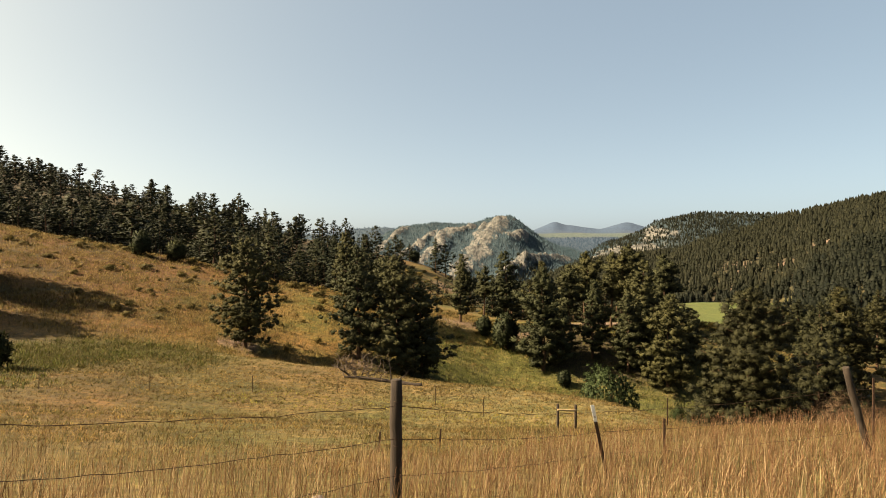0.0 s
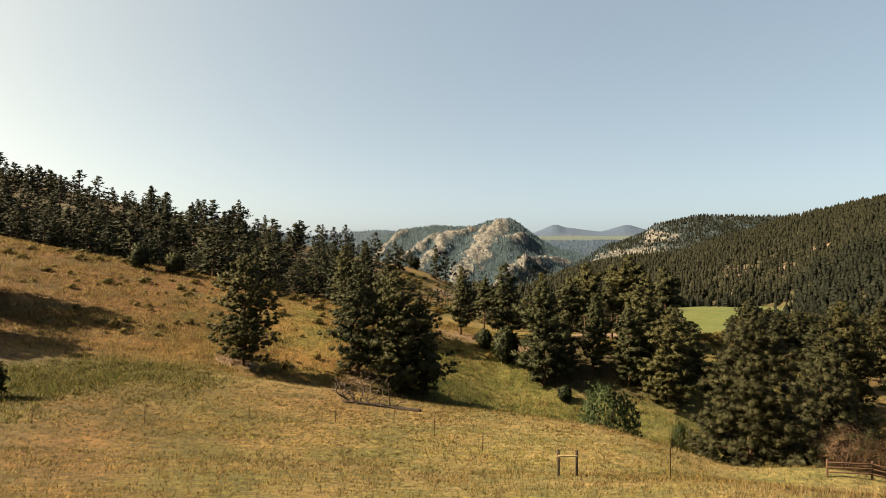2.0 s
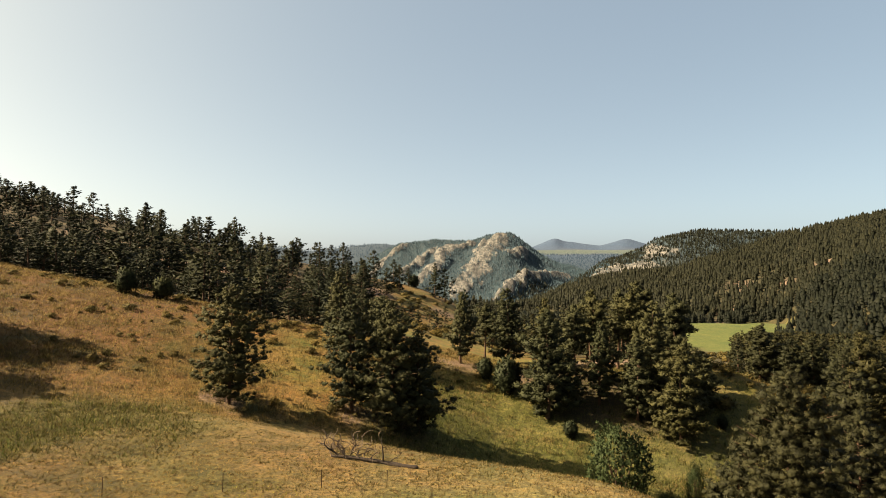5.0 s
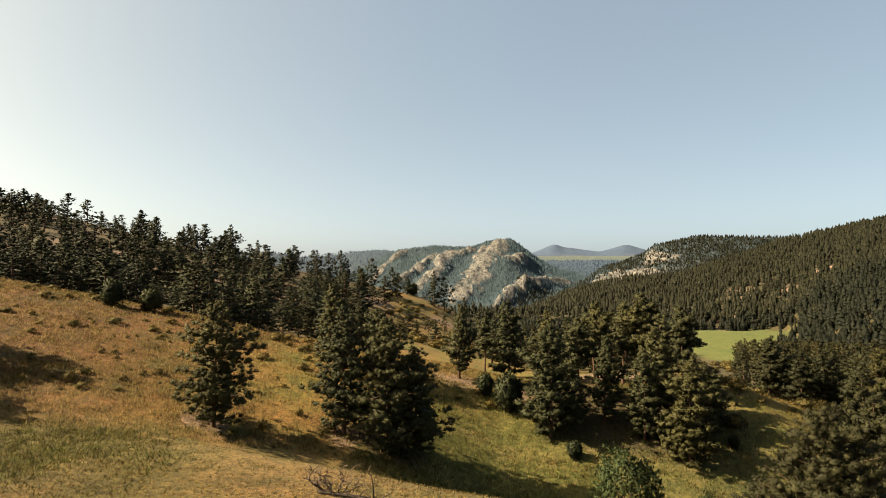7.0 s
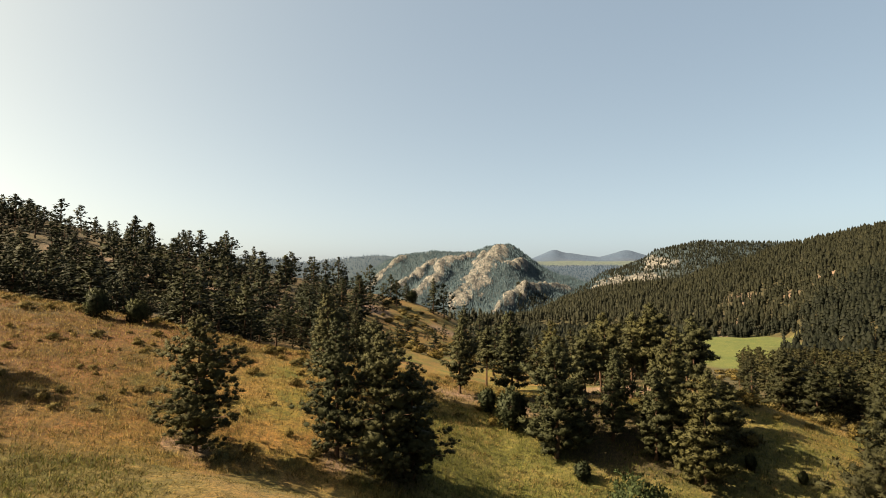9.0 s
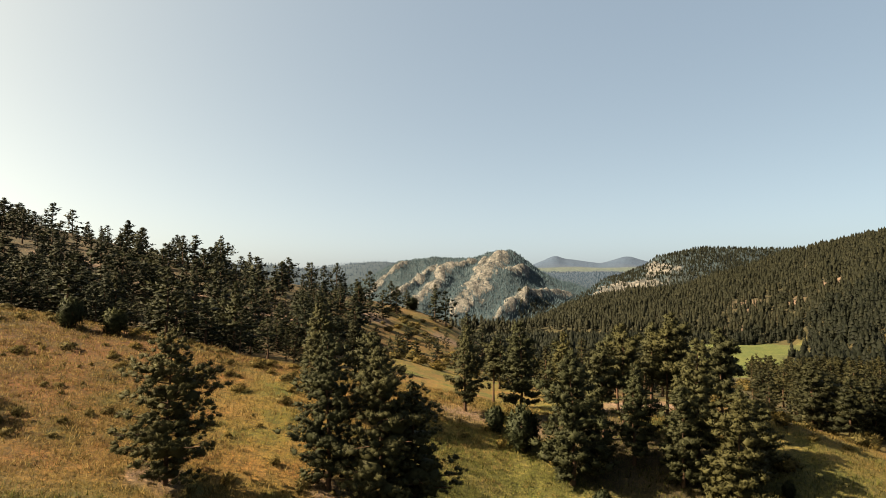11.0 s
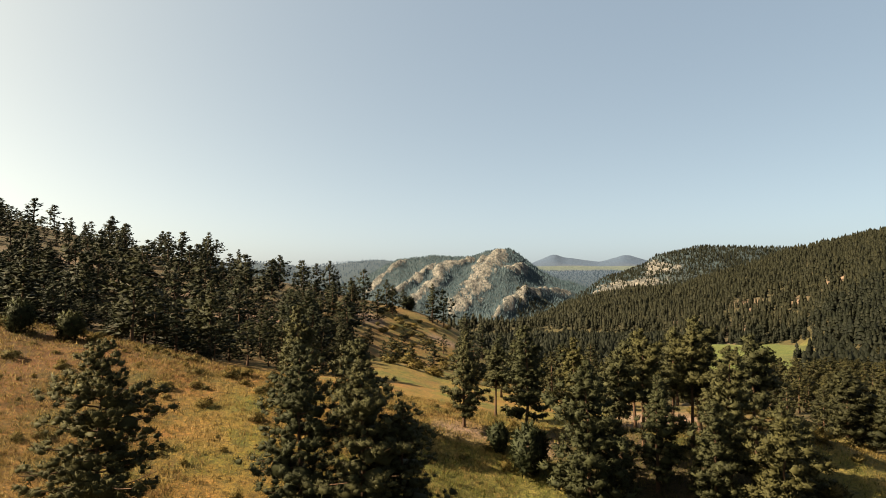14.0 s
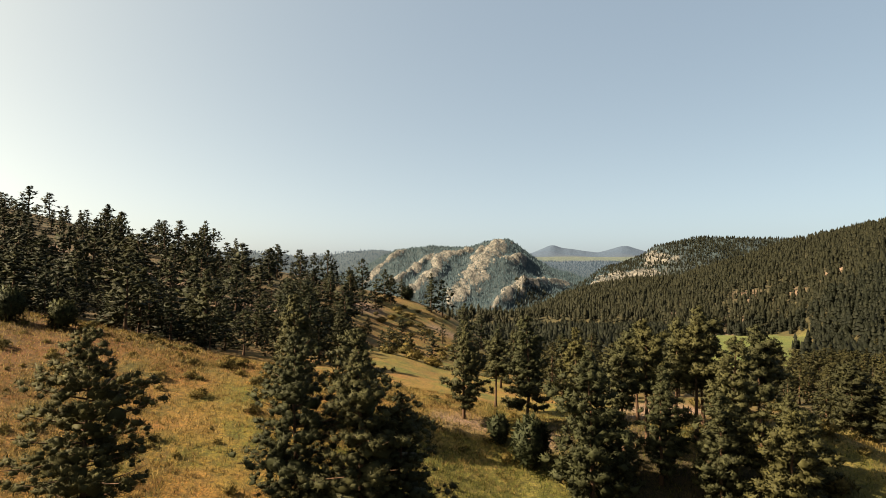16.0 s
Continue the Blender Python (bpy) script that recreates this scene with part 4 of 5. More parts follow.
while grown < 190:
    x, y = scatter.uniform(-84, 14), 131 - 46 * scatter.uniform() ** 1.5
    if x < -0.72 * y or (x > -36 and scatter.uniform() < 0.45) or y < 86:
        continue
    if x > -5 and y < 110:
        continue
    grown += 1
    stand(sages[grown % 2], x, y, 0.35 + 0.8 * scatter.uniform() ** 2, scatter.uniform(0, 6.28), "dull olive shrub in the golden grass", "shrubs on the golden slope", scatter.uniform(0.8, 1.4))
for x, y, tall in ((-30.6, 124.5, 1.3), (-29.7, 112.5, 1.1), (-27.8, 122.5, 0.8), (-33.0, 118.0, 0.9)):
    stand(sages[0], x, y, tall, x, "dark shrub near the crest of the slope", "shrubs on the golden slope", 1.1)
cleared(lone_pine, grand_pine, round_pine, *mid_pines, edge_pine, broad_pine, slim_pine, dense_pine, *valley_pines, tall_pine, lean_pine, thick_pine, low_pine, *far_pines, *wood_pines, juniper, leafy, russet, *sages)


# ---- far woods ----
def far_wood(name, label, spots, tall, tiers, sides, seed, mat, blades=0):
    """Many small conifers in one object, each of ragged overlapping tiers of boughs, some with loose boughs round them."""
    rng = rng_of(seed)
    n = len(spots)
    h = tall * rng.uniform(0.55, 1.2, n)
    base = np.column_stack([spots, height(spots[:, 0], spots[:, 1]) - 0.4])
    wide, blunt = rng.uniform(0.16, 0.27, n) * h, rng.uniform(1.2, 2.6, n)
    verts, faces, normals, count = [], [], [], 0
    up = np.array([0, 0, 1.0])
    lean = rng.normal(size=(n, 3)) * np.array([0.03, 0.03, 0])
    for k in range(tiers):
        low, high = 0.06 + 0.82 * k / tiers, min(1.0, 0.06 + 0.82 * k / tiers + (1.45 / tiers if tiers > 1 else 0.94))
        if k == tiers - 1:
            high = 1.0
        turn = rng.uniform(0, 6.28, (n, 1)) + (np.arange(sides) + rng.uniform(-0.3, 0.3, (n, sides))) * 2 * np.pi / sides
        out = np.stack([np.cos(turn), np.sin(turn), 0 * turn], -1)
        reach = (wide * (1 - (0.9 * low) ** blunt))[:, None] * rng.uniform(0.62, 1.3, (n, sides))
        ring = base[:, None] + out * reach[..., None] + (up + lean[:, None]) * (h[:, None] * (low + rng.uniform(-0.05, 0.05, (n, sides))))[..., None]
        tip = base + (up + lean) * (h * high)[:, None] + out[:, 0] * (0.1 * wide)[:, None]
        verts.append(np.concatenate([ring, tip[:, None]], 1).reshape(-1, 3))
        soft = out + 0.45 * up + 0.2 * rng.normal(size=out.shape)
        normals.append(np.concatenate([soft, np.broadcast_to(up, (n, 1, 3)) + 0.5 * out[:, :1]], 1).reshape(-1, 3))
        i, j = np.meshgrid(np.arange(n), np.arange(sides), indexing="ij")
        root = count + i * (sides + 1)
        faces.append(np.stack([root + j, root + (j + 1) % sides, root + sides], -1).reshape(-1, 3))
        count += n * (sides + 1)
    if blades:
        t = (np.arange(blades) + rng.uniform(0, 1, (n, blades))) / blades
        turn = rng.uniform(0, 6.28, (n, blades))
        out = np.stack([np.cos(turn), np.sin(turn), 0 * turn], -1)
        foot = base[:, None] + out * (wide[:, None] * (1 - t ** blunt[:, None]) * 0.75)[..., None] + up * (h[:, None] * (0.08 + 0.88 * t))[..., None]
        size = (h[:, None] * rng.uniform(0.06, 0.11, (n, blades)))[..., None]
        across = np.cross(out, up) * size * 0.45
        verts.append(np.stack([foot - across, foot + across, foot + (out + 0.5 * up) * size], 2).reshape(-1, 3))
        normals.append(np.repeat((out + 0.4 * up).reshape(-1, 3), 3, 0))
        faces.append(count + np.arange(n * blades * 3).reshape(-1, 3))
    normals = np.concatenate(normals)
    normals /= np.linalg.norm(normals, axis=1, keepdims=True)
    ob = linked(name, np.concatenate(verts), np.concatenate(faces), mat, None, True, normals)
    return tagged(ob, label, "wood", kind="stuff")


def sown(seed, many, bearings, distances, keep):
    """Places strewn over a sector of the land, by bearing and distance, where keep allows."""
    rng = rng_of(seed)
    y = np.sqrt(rng.uniform(distances[0] ** 2, distances[1] ** 2, many))
    x = y * rng.uniform(*bearings, many)
    ok = keep(x, y, rng.uniform(0, 1, many))
    return np.column_stack([x, y])[ok]


def open_ground(x, y):
    z = zones_of(x, y)
    return np.clip(np.maximum(np.maximum(z[:, 0], soil_shade_of(x, y)[:, 0]), (z[:, 1] > 0.5) * 1.0), 0, 1)


RIGHT_HILL = sown(71, 16000, (0.0, 0.9), (440, 1330), lambda x, y, c: (open_ground(x, y) < 0.35) & (c > 0.12 + 0.3 * vnoise(x / 60, y / 60, 73)) & ((y > 500) | (x / y < 0.40) | (x / y > 0.475)))
RIGHT_HILL = np.concatenate([RIGHT_HILL, sown(82, 2600, (0.12, 0.9), (440, 760), lambda x, y, c: (open_ground(x, y) < 0.35) & ((y > 500) | (x / y < 0.40) | (x / y > 0.475)))])
near_hill = RIGHT_HILL[:, 1] < 720
far_wood("far_wood", "dark green conifer wood at the foot of the valley's far hillside", RIGHT_HILL[near_hill], 13.5, 4, 8, 70, FAR_NEEDLES, 12)
far_wood("far_wood", "dark green conifer wood covering the valley's far hillside", RIGHT_HILL[~near_hill], 13.5, 3, 6, 72, FAR_NEEDLES)
far_wood("far_wood", "dark green conifer wood on the rocky hill", sown(74, 15000, (0.12, 0.75), (1340, 1960), lambda x, y, c: c > 0.8 * open_ground(x, y)), 9.5, 2, 5, 75, FAR_NEEDLES)
far_wood("far_wood", "conifer wood with haze in its colour, between bare rock ribs on the mountain", sown(76, 30000, (-0.36, 0.27), (1560, 2560), lambda x, y, c: c > 0.975 * open_ground(x, y)), 8.2, 1, 5, 77, HAZE_NEEDLES)
far_wood("far_wood", "conifer wood with haze in its colour, on the distant plateau and hill", sown(78, 17000, (-0.42, 0.40), (2560, 3930), lambda x, y, c: (c > 0.05) & ((y < 3760) | (x / y > 0.085))), 10.0, 1, 4, 79, FAR_HAZE_NEEDLES)


# ---- grass ----
def grass(name, label, spots, tall, blades, spread, width, mat, seed, lean=0.35):
    """Tufts of bent blades, two triangles each."""
    rng = rng_of(seed)
    n = len(spots)
    base = np.column_stack([spots, height(spots[:, 0], spots[:, 1]) - 0.03])[:, None] + np.concatenate([rng.normal(size=(n, blades, 2)) * spread, np.zeros((n, blades, 1))], -1)
    h = (tall * rng.uniform(0.45, 1.2, (n, blades)) * rng.uniform(0.7, 1.3, (n, 1)))[..., None]
    a = rng.uniform(0, 6.28, (n, blades))
    broad = width * np.clip(spots[:, 1] / 45, 0.2, 1.2)[:, None, None] if width > 0.015 and tall < 0.3 else width
    side = np.stack([np.cos(a), np.sin(a), 0 * a], -1) * broad * (0.6 + h / tall * 0.5)
    bend = np.concatenate([rng.normal(size=(n, blades, 2)) * lean + np.array([0.12, 0]), np.ones((n, blades, 1))], -1)
    mid = base + h * 0.55 * bend * np.array([0.5, 0.5, 1])
    tip = base + h * bend
    if tall < 0.3 or width > 0.03:
        k = np.arange(n * blades)[:, None] * 3
        flip = np.cross(side, tip - base)[..., 2:] < 0
        side = np.where(flip, -side, side)
        facing = np.array([0, 0, 1.0]) + 0.5 * np.concatenate([rng.normal(size=(n, blades, 2)), np.zeros((n, blades, 1))], -1)
        facing /= np.linalg.norm(facing, axis=-1, keepdims=True)
        return tagged(linked(name, np.stack([base - side, base + side, tip], 2).reshape(-1, 3), k + [0, 1, 2], mat, None, True, np.repeat(facing.reshape(-1, 3), 3, 0)), label, "grass", kind="stuff")
    verts = np.stack([base - side, base + side, mid + side * 0.8, mid - side * 0.8, tip], 2).reshape(-1, 3)
    k = np.arange(n * blades)[:, None] * 5
    return tagged(linked(name, verts, np.concatenate([k + [0, 1, 2], k + [0, 2, 3], k + [3, 2, 4]]), mat), label, "grass", kind="stuff")


def fan(seed, many, half, near, far, power=1.0):
    """Places in a fan ahead, denser near by."""
    rng = rng_of(seed)
    y = near + (far - near) * rng.uniform(0, 1, many) ** power
    return np.column_stack([rng.uniform(-1, 1, many) * half * (y + 3), y])


tall_spots = fan(91, 12500, 0.92, 3.2, 30, 1.6)
tall_spots = np.concatenate([tall_spots, rng_of(85).uniform((-7, -7), (7, 3.4), (1800, 2))])
rough = sig((13.8 - tall_spots[:, 1] + 0.45 * np.maximum(tall_spots[:, 0], 0) + 0.35 * np.minimum(tall_spots[:, 0] + 1, 0) + 2.5 * vnoise(tall_spots[:, 0] / 3, tall_spots[:, 1] / 3, 92)) / 1.5)
tall_spots = tall_spots[rough > rng_of(93).uniform(0.05, 1, len(tall_spots))]
tall_spots = tall_spots[np.hypot(tall_spots[:, 0], tall_spots[:, 1]) > 0.4]
grass("tall_grass", "tall dry straw-coloured grass along the fence", tall_spots, 0.46, 6, 0.10, 0.0026, DRY_GRASS, 94, 0.2)


def seed_heads(spots, tall, seed):
    """Thin stems that carry a loose spike of seeds."""
    rng = rng_of(seed)
    n = len(spots)
    base = np.column_stack([spots, height(spots[:, 0], spots[:, 1]) - 0.03])
    lean = rng.normal(size=(n, 2)) * 0.14
    top = base + np.column_stack([lean, np.ones(n)]) * (tall * rng.uniform(0.7, 1.25, n))[:, None]
    side = np.column_stack([np.ones(n), np.zeros(n), np.zeros(n)]) * 0.0022
    verts = [np.stack([base - side, base + side, top], 1).reshape(-1, 3)]
    for k in range(14):
        at = top + (base - top) * (0.014 * k)
        aim = rng.normal(size=(n, 3)) * np.array([0.6, 0.6, 0.3]) + np.array([0, 0, 0.8])
        aim *= 0.019 * (1 - 0.03 * k) / np.linalg.norm(aim, axis=1, keepdims=True)
        wide = np.cross(aim, rng.normal(size=(n, 3))) * 0.28
        wide *= 0.0028 / (np.linalg.norm(wide, axis=1, keepdims=True) + 1e-9)
        verts.append(np.stack([at - wide, at + wide, at + aim], 1).reshape(-1, 3))
    verts = np.concatenate(verts)
    return tagged(linked("seed_heads", verts, np.arange(len(verts)).reshape(-1, 3), SEED), "reddish seed heads over tall dry grass", "grass", kind="stuff")


stems = fan(89, 15000, 0.85, 4.2, 17, 1.0)
thick_growth = sig((stems[:, 0] - 1 + 2.5 * vnoise(stems[:, 0] / 2, stems[:, 1] / 2, 88)) / 1.5) + 0.9 * np.exp(-np.hypot(stems[:, 0] + 0.2, stems[:, 1] - 6.2) ** 2 / 0.9)
stems = stems[(thick_growth > rng_of(87).uniform(0.1, 1.3, len(stems))) & (stems[:, 1] < 13.5 + 0.4 * stems[:, 0])]
seed_heads(stems, 0.62, 86)
short_spots = fan(95, 42000, 0.80, 6, 82, 0.85)
short_spots = short_spots[(0.3 * short_spots[:, 0] + 0.95 * short_spots[:, 1] < 78) & (short_spots[:, 0] < 30) & ((short_spots[:, 0] > -1) | (rng_of(117).uniform(0, 1, len(short_spots)) < 0.45))]
grass("short_grass", "short dry tan meadow grass", short_spots, 0.2, 4, 0.12, 0.02, SHORT_GRASS, 96, 0.5)
forb_spots = fan(103, 26000, 0.8, 10, 80, 0.9)
forb_spots = forb_spots[(0.3 * forb_spots[:, 0] + 0.95 * forb_spots[:, 1] < 76) & (forb_spots[:, 0] < 18) & (fbm(forb_spots[:, 0] / 5, forb_spots[:, 1] / 5, 104, 3) > -0.1)]
grass("meadow_weeds", "scattered dark low weeds in the dry meadow", forb_spots, 0.11, 4, 0.07, 0.03, FORB, 105, 0.9)
for name, label, mat, seed, tall in (("stubble", "reddish stubble in the mown field", REDDISH, 170, 0.13), ("stubble", "olive low growth in the mown field", OLIVE, 174, 0.15), ("stubble", "pale cut straw in the mown field", STRAW, 178, 0.12)):
    p = fan(seed, 15000, 0.8, 9, 66, 0.85)
    lean_west = np.clip((6 - p[:, 0]) / 20, -0.6, 0.6) if seed == 170 else 0
    p = p[(vnoise(p[:, 0] / 4.5, p[:, 1] / 3.5, seed + 1) + 0.6 * vnoise(p[:, 0] / 1.3, p[:, 1] / 1.3, seed + 2) + lean_west > 0.1) & (0.3 * p[:, 0] + 0.95 * p[:, 1] < 62) & (p[:, 0] < 17)]
    grass(name, label, p, tall, 5, 0.09, 0.031, mat, seed + 3, 0.8)
bloom = fan(106, 2600, 0.35, 26, 50)
bloom = bloom[np.abs(bloom[:, 1] - 42 + 0.25 * bloom[:, 0] + 4 * vnoise(bloom[:, 0] / 4, bloom[:, 1] / 4, 107)) < 2.5]
grass("wildflowers", "thin drift of small yellow wildflowers", bloom, 0.14, 3, 0.12, 0.025, FLOWER, 108, 0.8)
slope_spots = fan(97, 54000, 0.78, 71, 136, 0.9)
slope_zone = zones_of(slope_spots[:, 0], slope_spots[:, 1])
slope_spots = slope_spots[(slope_zone[:, 3] > 0.5) & (slope_spots[:, 0] < 70)]
slope_zone = zones_of(slope_spots[:, 0], slope_spots[:, 1])
damp_spot = slope_zone[:, 1] > rng_of(98).uniform(0.2, 0.8, len(slope_spots))
grass("golden_grass", "knee-high golden grass on the slope", slope_spots[~damp_spot], 0.42, 3, 0.28, 0.035, SHORT_GRASS, 99, 0.35)
grass("green_grass", "fresh green grass along the gully", slope_spots[damp_spot], 0.5, 3, 0.3, 0.035, GREEN_GRASS, 100, 0.35)
rank = rng_of(110).uniform((-58, 40), (-22, 84), (15000, 2))
rank = rank[(rank[:, 0] > -0.8 * rank[:, 1]) & (zones_of(rank[:, 0], rank[:, 1])[:, 1] > rng_of(111).uniform(0.15, 1.0, len(rank)))]
mixed = rng_of(112).uniform(0, 1, len(rank)) + 0.6 * vnoise(rank[:, 0] / 2.2, rank[:, 1] / 2.2, 113)
grass("rank_weeds", "rank green weeds filling the draw", rank[mixed > 0.5], 0.29, 9, 0.28, 0.0301, WEED, 114, 1.0)
grass("rank_weeds", "darker low weeds in the draw", rank[mixed <= 0.5], 0.29, 9, 0.28, 0.0301, FORB, 115, 1.0)
for k, (name, label, mat, seed, tall, many) in enumerate((
        ("tussocks", "straw-coloured grass tussocks on the slope", STRAW, 160, 0.5, 7000), ("tussocks", "olive grass tussocks on the slope", OLIVE, 163, 0.5, 6000), ("tussocks", "reddish grass tussocks on the slope", REDDISH, 166, 0.45, 6000))):
    p = rng_of(seed).uniform((-100, 80), (48, 136), (many, 2))
    bias = vnoise(p[:, 0] / 9, p[:, 1] / 7, seed + 1) + 0.6 * vnoise(p[:, 0] / 3, p[:, 1] / 2.5, seed + 2) + (0.5 * np.clip((-p[:, 0] - 34) / 14, -1, 1) if k == 2 else 0) + (0.4 * np.clip((p[:, 0] + 12) / 12, -1, 1) if k == 1 else 0)
    p = p[(bias > -0.1) & (p[:, 0] > -0.78 * p[:, 1]) & (zones_of(p[:, 0], p[:, 1])[:, 3] > 0.5) & (soil_shade_of(p[:, 0], p[:, 1])[:, :2].max(1) < 0.4)]
    grass(name, label, p, tall, 12, 0.28, 0.0301, mat, seed + 3, 0.6)
bank = fan(101, 20000, 0.8, 40, 92)
bank = bank[zones_of(bank[:, 0], bank[:, 1])[:, 1] > rng_of(109).uniform(0.2, 1.0, len(bank))]
grass("green_grass", "rank green weeds along the gully", bank, 0.42, 6, 0.25, 0.031, GREEN_GRASS, 102, 0.35)


# ---- fence ----
def ground_at(x, y):
    return float(height(x, y))


def part(name, verts, faces, mat, parent, label="", smooth=True):
    ob = linked(name, verts, faces, mat, parent, smooth)
    return tagged(ob, label) if label else ob


def capped(path, radii, sides=10):
    """A closed pole with slightly rounded ends."""
    path, radii = np.asarray(path, float), np.asarray(radii, float)
    d0, d1 = path[0] - path[1], path[-1] - path[-2]
    d0, d1 = d0 / np.linalg.norm(d0), d1 / np.linalg.norm(d1)
    e = 0.12 * radii
    path = np.concatenate([[path[0] + d0 * e[0]], [path[0] + d0 * e[0]], path, [path[-1] + d1 * e[-1]], [path[-1] + d1 * e[-1]]])
    radii = np.concatenate([[1e-4], [radii[0] * 0.86], radii, [radii[-1] * 0.86], [1e-4]])
    path[0] -= d0 * 1e-4
    path[-1] += d1 * 1e-4
    return tube(path, radii, sides)


def wood_post(foot, head, thick, label, seed):
    rng = rng_of(seed)
    s = np.linspace(0, 1, 9)
    path = np.array(foot)[None] * (1 - s[:, None]) + np.array(head)[None] * s[:, None] + rng.normal(size=(9, 3)) * 0.004
    post = new("fence_post")
    post.location = foot
    part("shaft", *(lambda v, f: (v - np.array(foot), f))(*capped(path, thick * (1 + 0.05 * rng.normal(size=9)) * (1.04 - 0.08 * s), 12)), WEATHERED, post)
    for k, h in enumerate((0.36, 0.62, 0.88)):
        p = np.array(foot) * (1 - h) + np.array(head) * h - np.array(foot)
        staple = p + np.array([[-0.02, -thick * 0.9, 0.01], [-0.02, -thick - 0.012, 0.008], [0.02, -thick - 0.012, -0.004], [0.02, -thick * 0.9, -0.006]])
        part("staple", *tube(staple, np.full(4, 0.003), 5), RUSTY, post)
    return tagged(post, label, "fence post", "posts of the near fence")


def steel_post(foot, head, label, group, white=0.0):
    """A studded steel T-post, some with a white painted top."""
    foot, head = np.array(foot, float), np.array(head, float)
    post = new("steel_post")
    post.location = foot
    run = head - foot
    def bar(a, b, w, d):
        p, q = run * a, run * b
        c = np.array([[-w, -d, 0], [w, -d, 0], [w, d, 0], [-w, d, 0]])
        v = np.concatenate([p + c, q + c])
        return v, np.array([[0, 1, 2, 3], [4, 5, 6, 7], [0, 1, 5, 4], [1, 2, 6, 5], [2, 3, 7, 6], [3, 0, 4, 7]])
    cut = 1 - white
    part("flange", *bar(-0.05, cut, 0.024, 0.004), RUSTY, post, smooth=False)
    part("web", *(lambda v, f: (v + np.array([0, 0.02, 0]), f))(*bar(-0.05, cut, 0.004, 0.018)), RUSTY, post, smooth=False)
    if white:
        part("painted_top", *bar(cut, 1.0, 0.026, 0.006), WHITE_PAINT, post, "white painted top", False)
    for k in range(6):
        a = 0.3 + 0.11 * k
        part("stud", *(lambda v, f: (v - np.array([0, 0.009, 0]), f))(*bar(a, a + 0.012, 0.008, 0.006)), RUSTY, post, smooth=False)
    return tagged(post, label, "fence post", group)


def at_ground(x, y, up=0.0):
    return np.array([x, y, ground_at(x, y) + up])


main_foot = at_ground(-0.50, 6.45, -0.35)
wood_post(main_foot, (-0.49, 6.42, 1.52), 0.062, "weathered round wooden fence post in tall dry grass", 111)
lean_foot, lean_head = at_ground(2.42, 8.9, -0.1), np.array([2.14, 8.75, 0.66])
steel_post(lean_foot, lean_head, "leaning rusty steel fence post with a white top", "posts of the near fence", 0.2)
east_foot, east_head = np.array([7.42, 10.5, ground_at(7.42, 10.5) - 0.25]), np.array([6.83, 10.35, 0.88])
wood_post(east_foot, east_head, 0.058, "leaning weathered wooden fence post in tall dry grass", 112)
west_foot = at_ground(-3.35, 3.9, -0.3)
wood_post(west_foot, west_foot + np.array([0, 0, 1.75]), 0.06, "weathered round wooden fence post in tall dry grass", 113)
steel_post(at_ground(9.6, 13.6), at_ground(9.6, 13.6, 1.35), "thin rusty steel fence post", "posts of the near fence")
steel_post(at_ground(11.3, 14.6), at_ground(11.25, 14.6, 1.7), "thin rusty steel fence post", "posts of the near fence")
steel_post(at_ground(4.5, 12.4), at_ground(4.5, 12.4, 0.72), "short rusty steel fence post in tall dry grass", "posts of the near fence")
steel_post(at_ground(10.3, 28.0), at_ground(10.3, 28.0, 1.45), "dark steel fence post at the field's edge", "posts of the near fence")
far_foot = at_ground(15.5, 14.5, -0.2)
wood_post(far_foot, far_foot + np.array([0.05, 0, 1.6]), 0.065, "weathered round wooden fence post", 114)


def wire(points, label, seed):
    """A sagging barbed wire with its barbs."""
    rng = rng_of(seed)
    line = []
    for a, b in zip(points, points[1:]):
        a, b = np.asarray(a, float), np.asarray(b, float)
        s = np.linspace(0, 1, 24)[:-1, None]
        line.append(a * (1 - s) + b * s - np.array([0, 0, 0.05]) * 4 * s * (1 - s) + rng.normal(size=(23, 3)) * 0.006)
    line = np.concatenate(line + [[points[-1]]])
    strand = new("barbed_wire")
    part("strand", *tube(line, np.full(len(line), 0.0032), 5), RUSTY, strand)
    spikes = []
    for p in line[2::3]:
        w = rng.normal(size=(2, 3)) * 0.014
        for d in w:
            spikes.append(tube(np.stack([p - d, p, p + d]), np.array([0.001, 0.003, 0.001]), 3))
    tagged(part("barbs", *joined(spikes), RUSTY, strand), kind="stuff")
    return tagged(strand, label, "wire", "strands of the near fence")


for k, h in enumerate((0.40, 0.78, 1.12)):
    a = west_foot + np.array([0, -0.06, 0.07 + h * 1.18])
    b = np.array([-0.49, 6.36, ground_at(-0.5, 6.4) + h + 0.05])
    c = lean_foot + (lean_head - lean_foot) * (h / 1.42 + 0.12)
    d = east_foot + (east_head - east_foot) * (h / 1.8 + 0.17)
    e = far_foot + np.array([0, -0.07, 0.3 + h])
    wire([a, b, c, d, e], "rusty barbed wire strand strung between the posts", 120 + k)

# the line of thin posts across the mown field
FIELD_POSTS = [(-26.8, 40.4), (-20.7, 43.0), (-14.4, 46.0), (-8.4, 48.6), (-3.9, 49.8), (-0.6, 46.0), (2.7, 41.2), (-1.6, 15.2), (-0.1, 17.4)]
for k, (x, y) in enumerate(FIELD_POSTS):
    tall = (1.2, 1.2, 1.25, 1.3, 1.25, 1.25, 1.2, 0.5, 0.5)[k]
    steel_post(at_ground(x, y), at_ground(x + 0.03, y, tall), "thin rusty steel post in the mown field", "posts across the mown field")


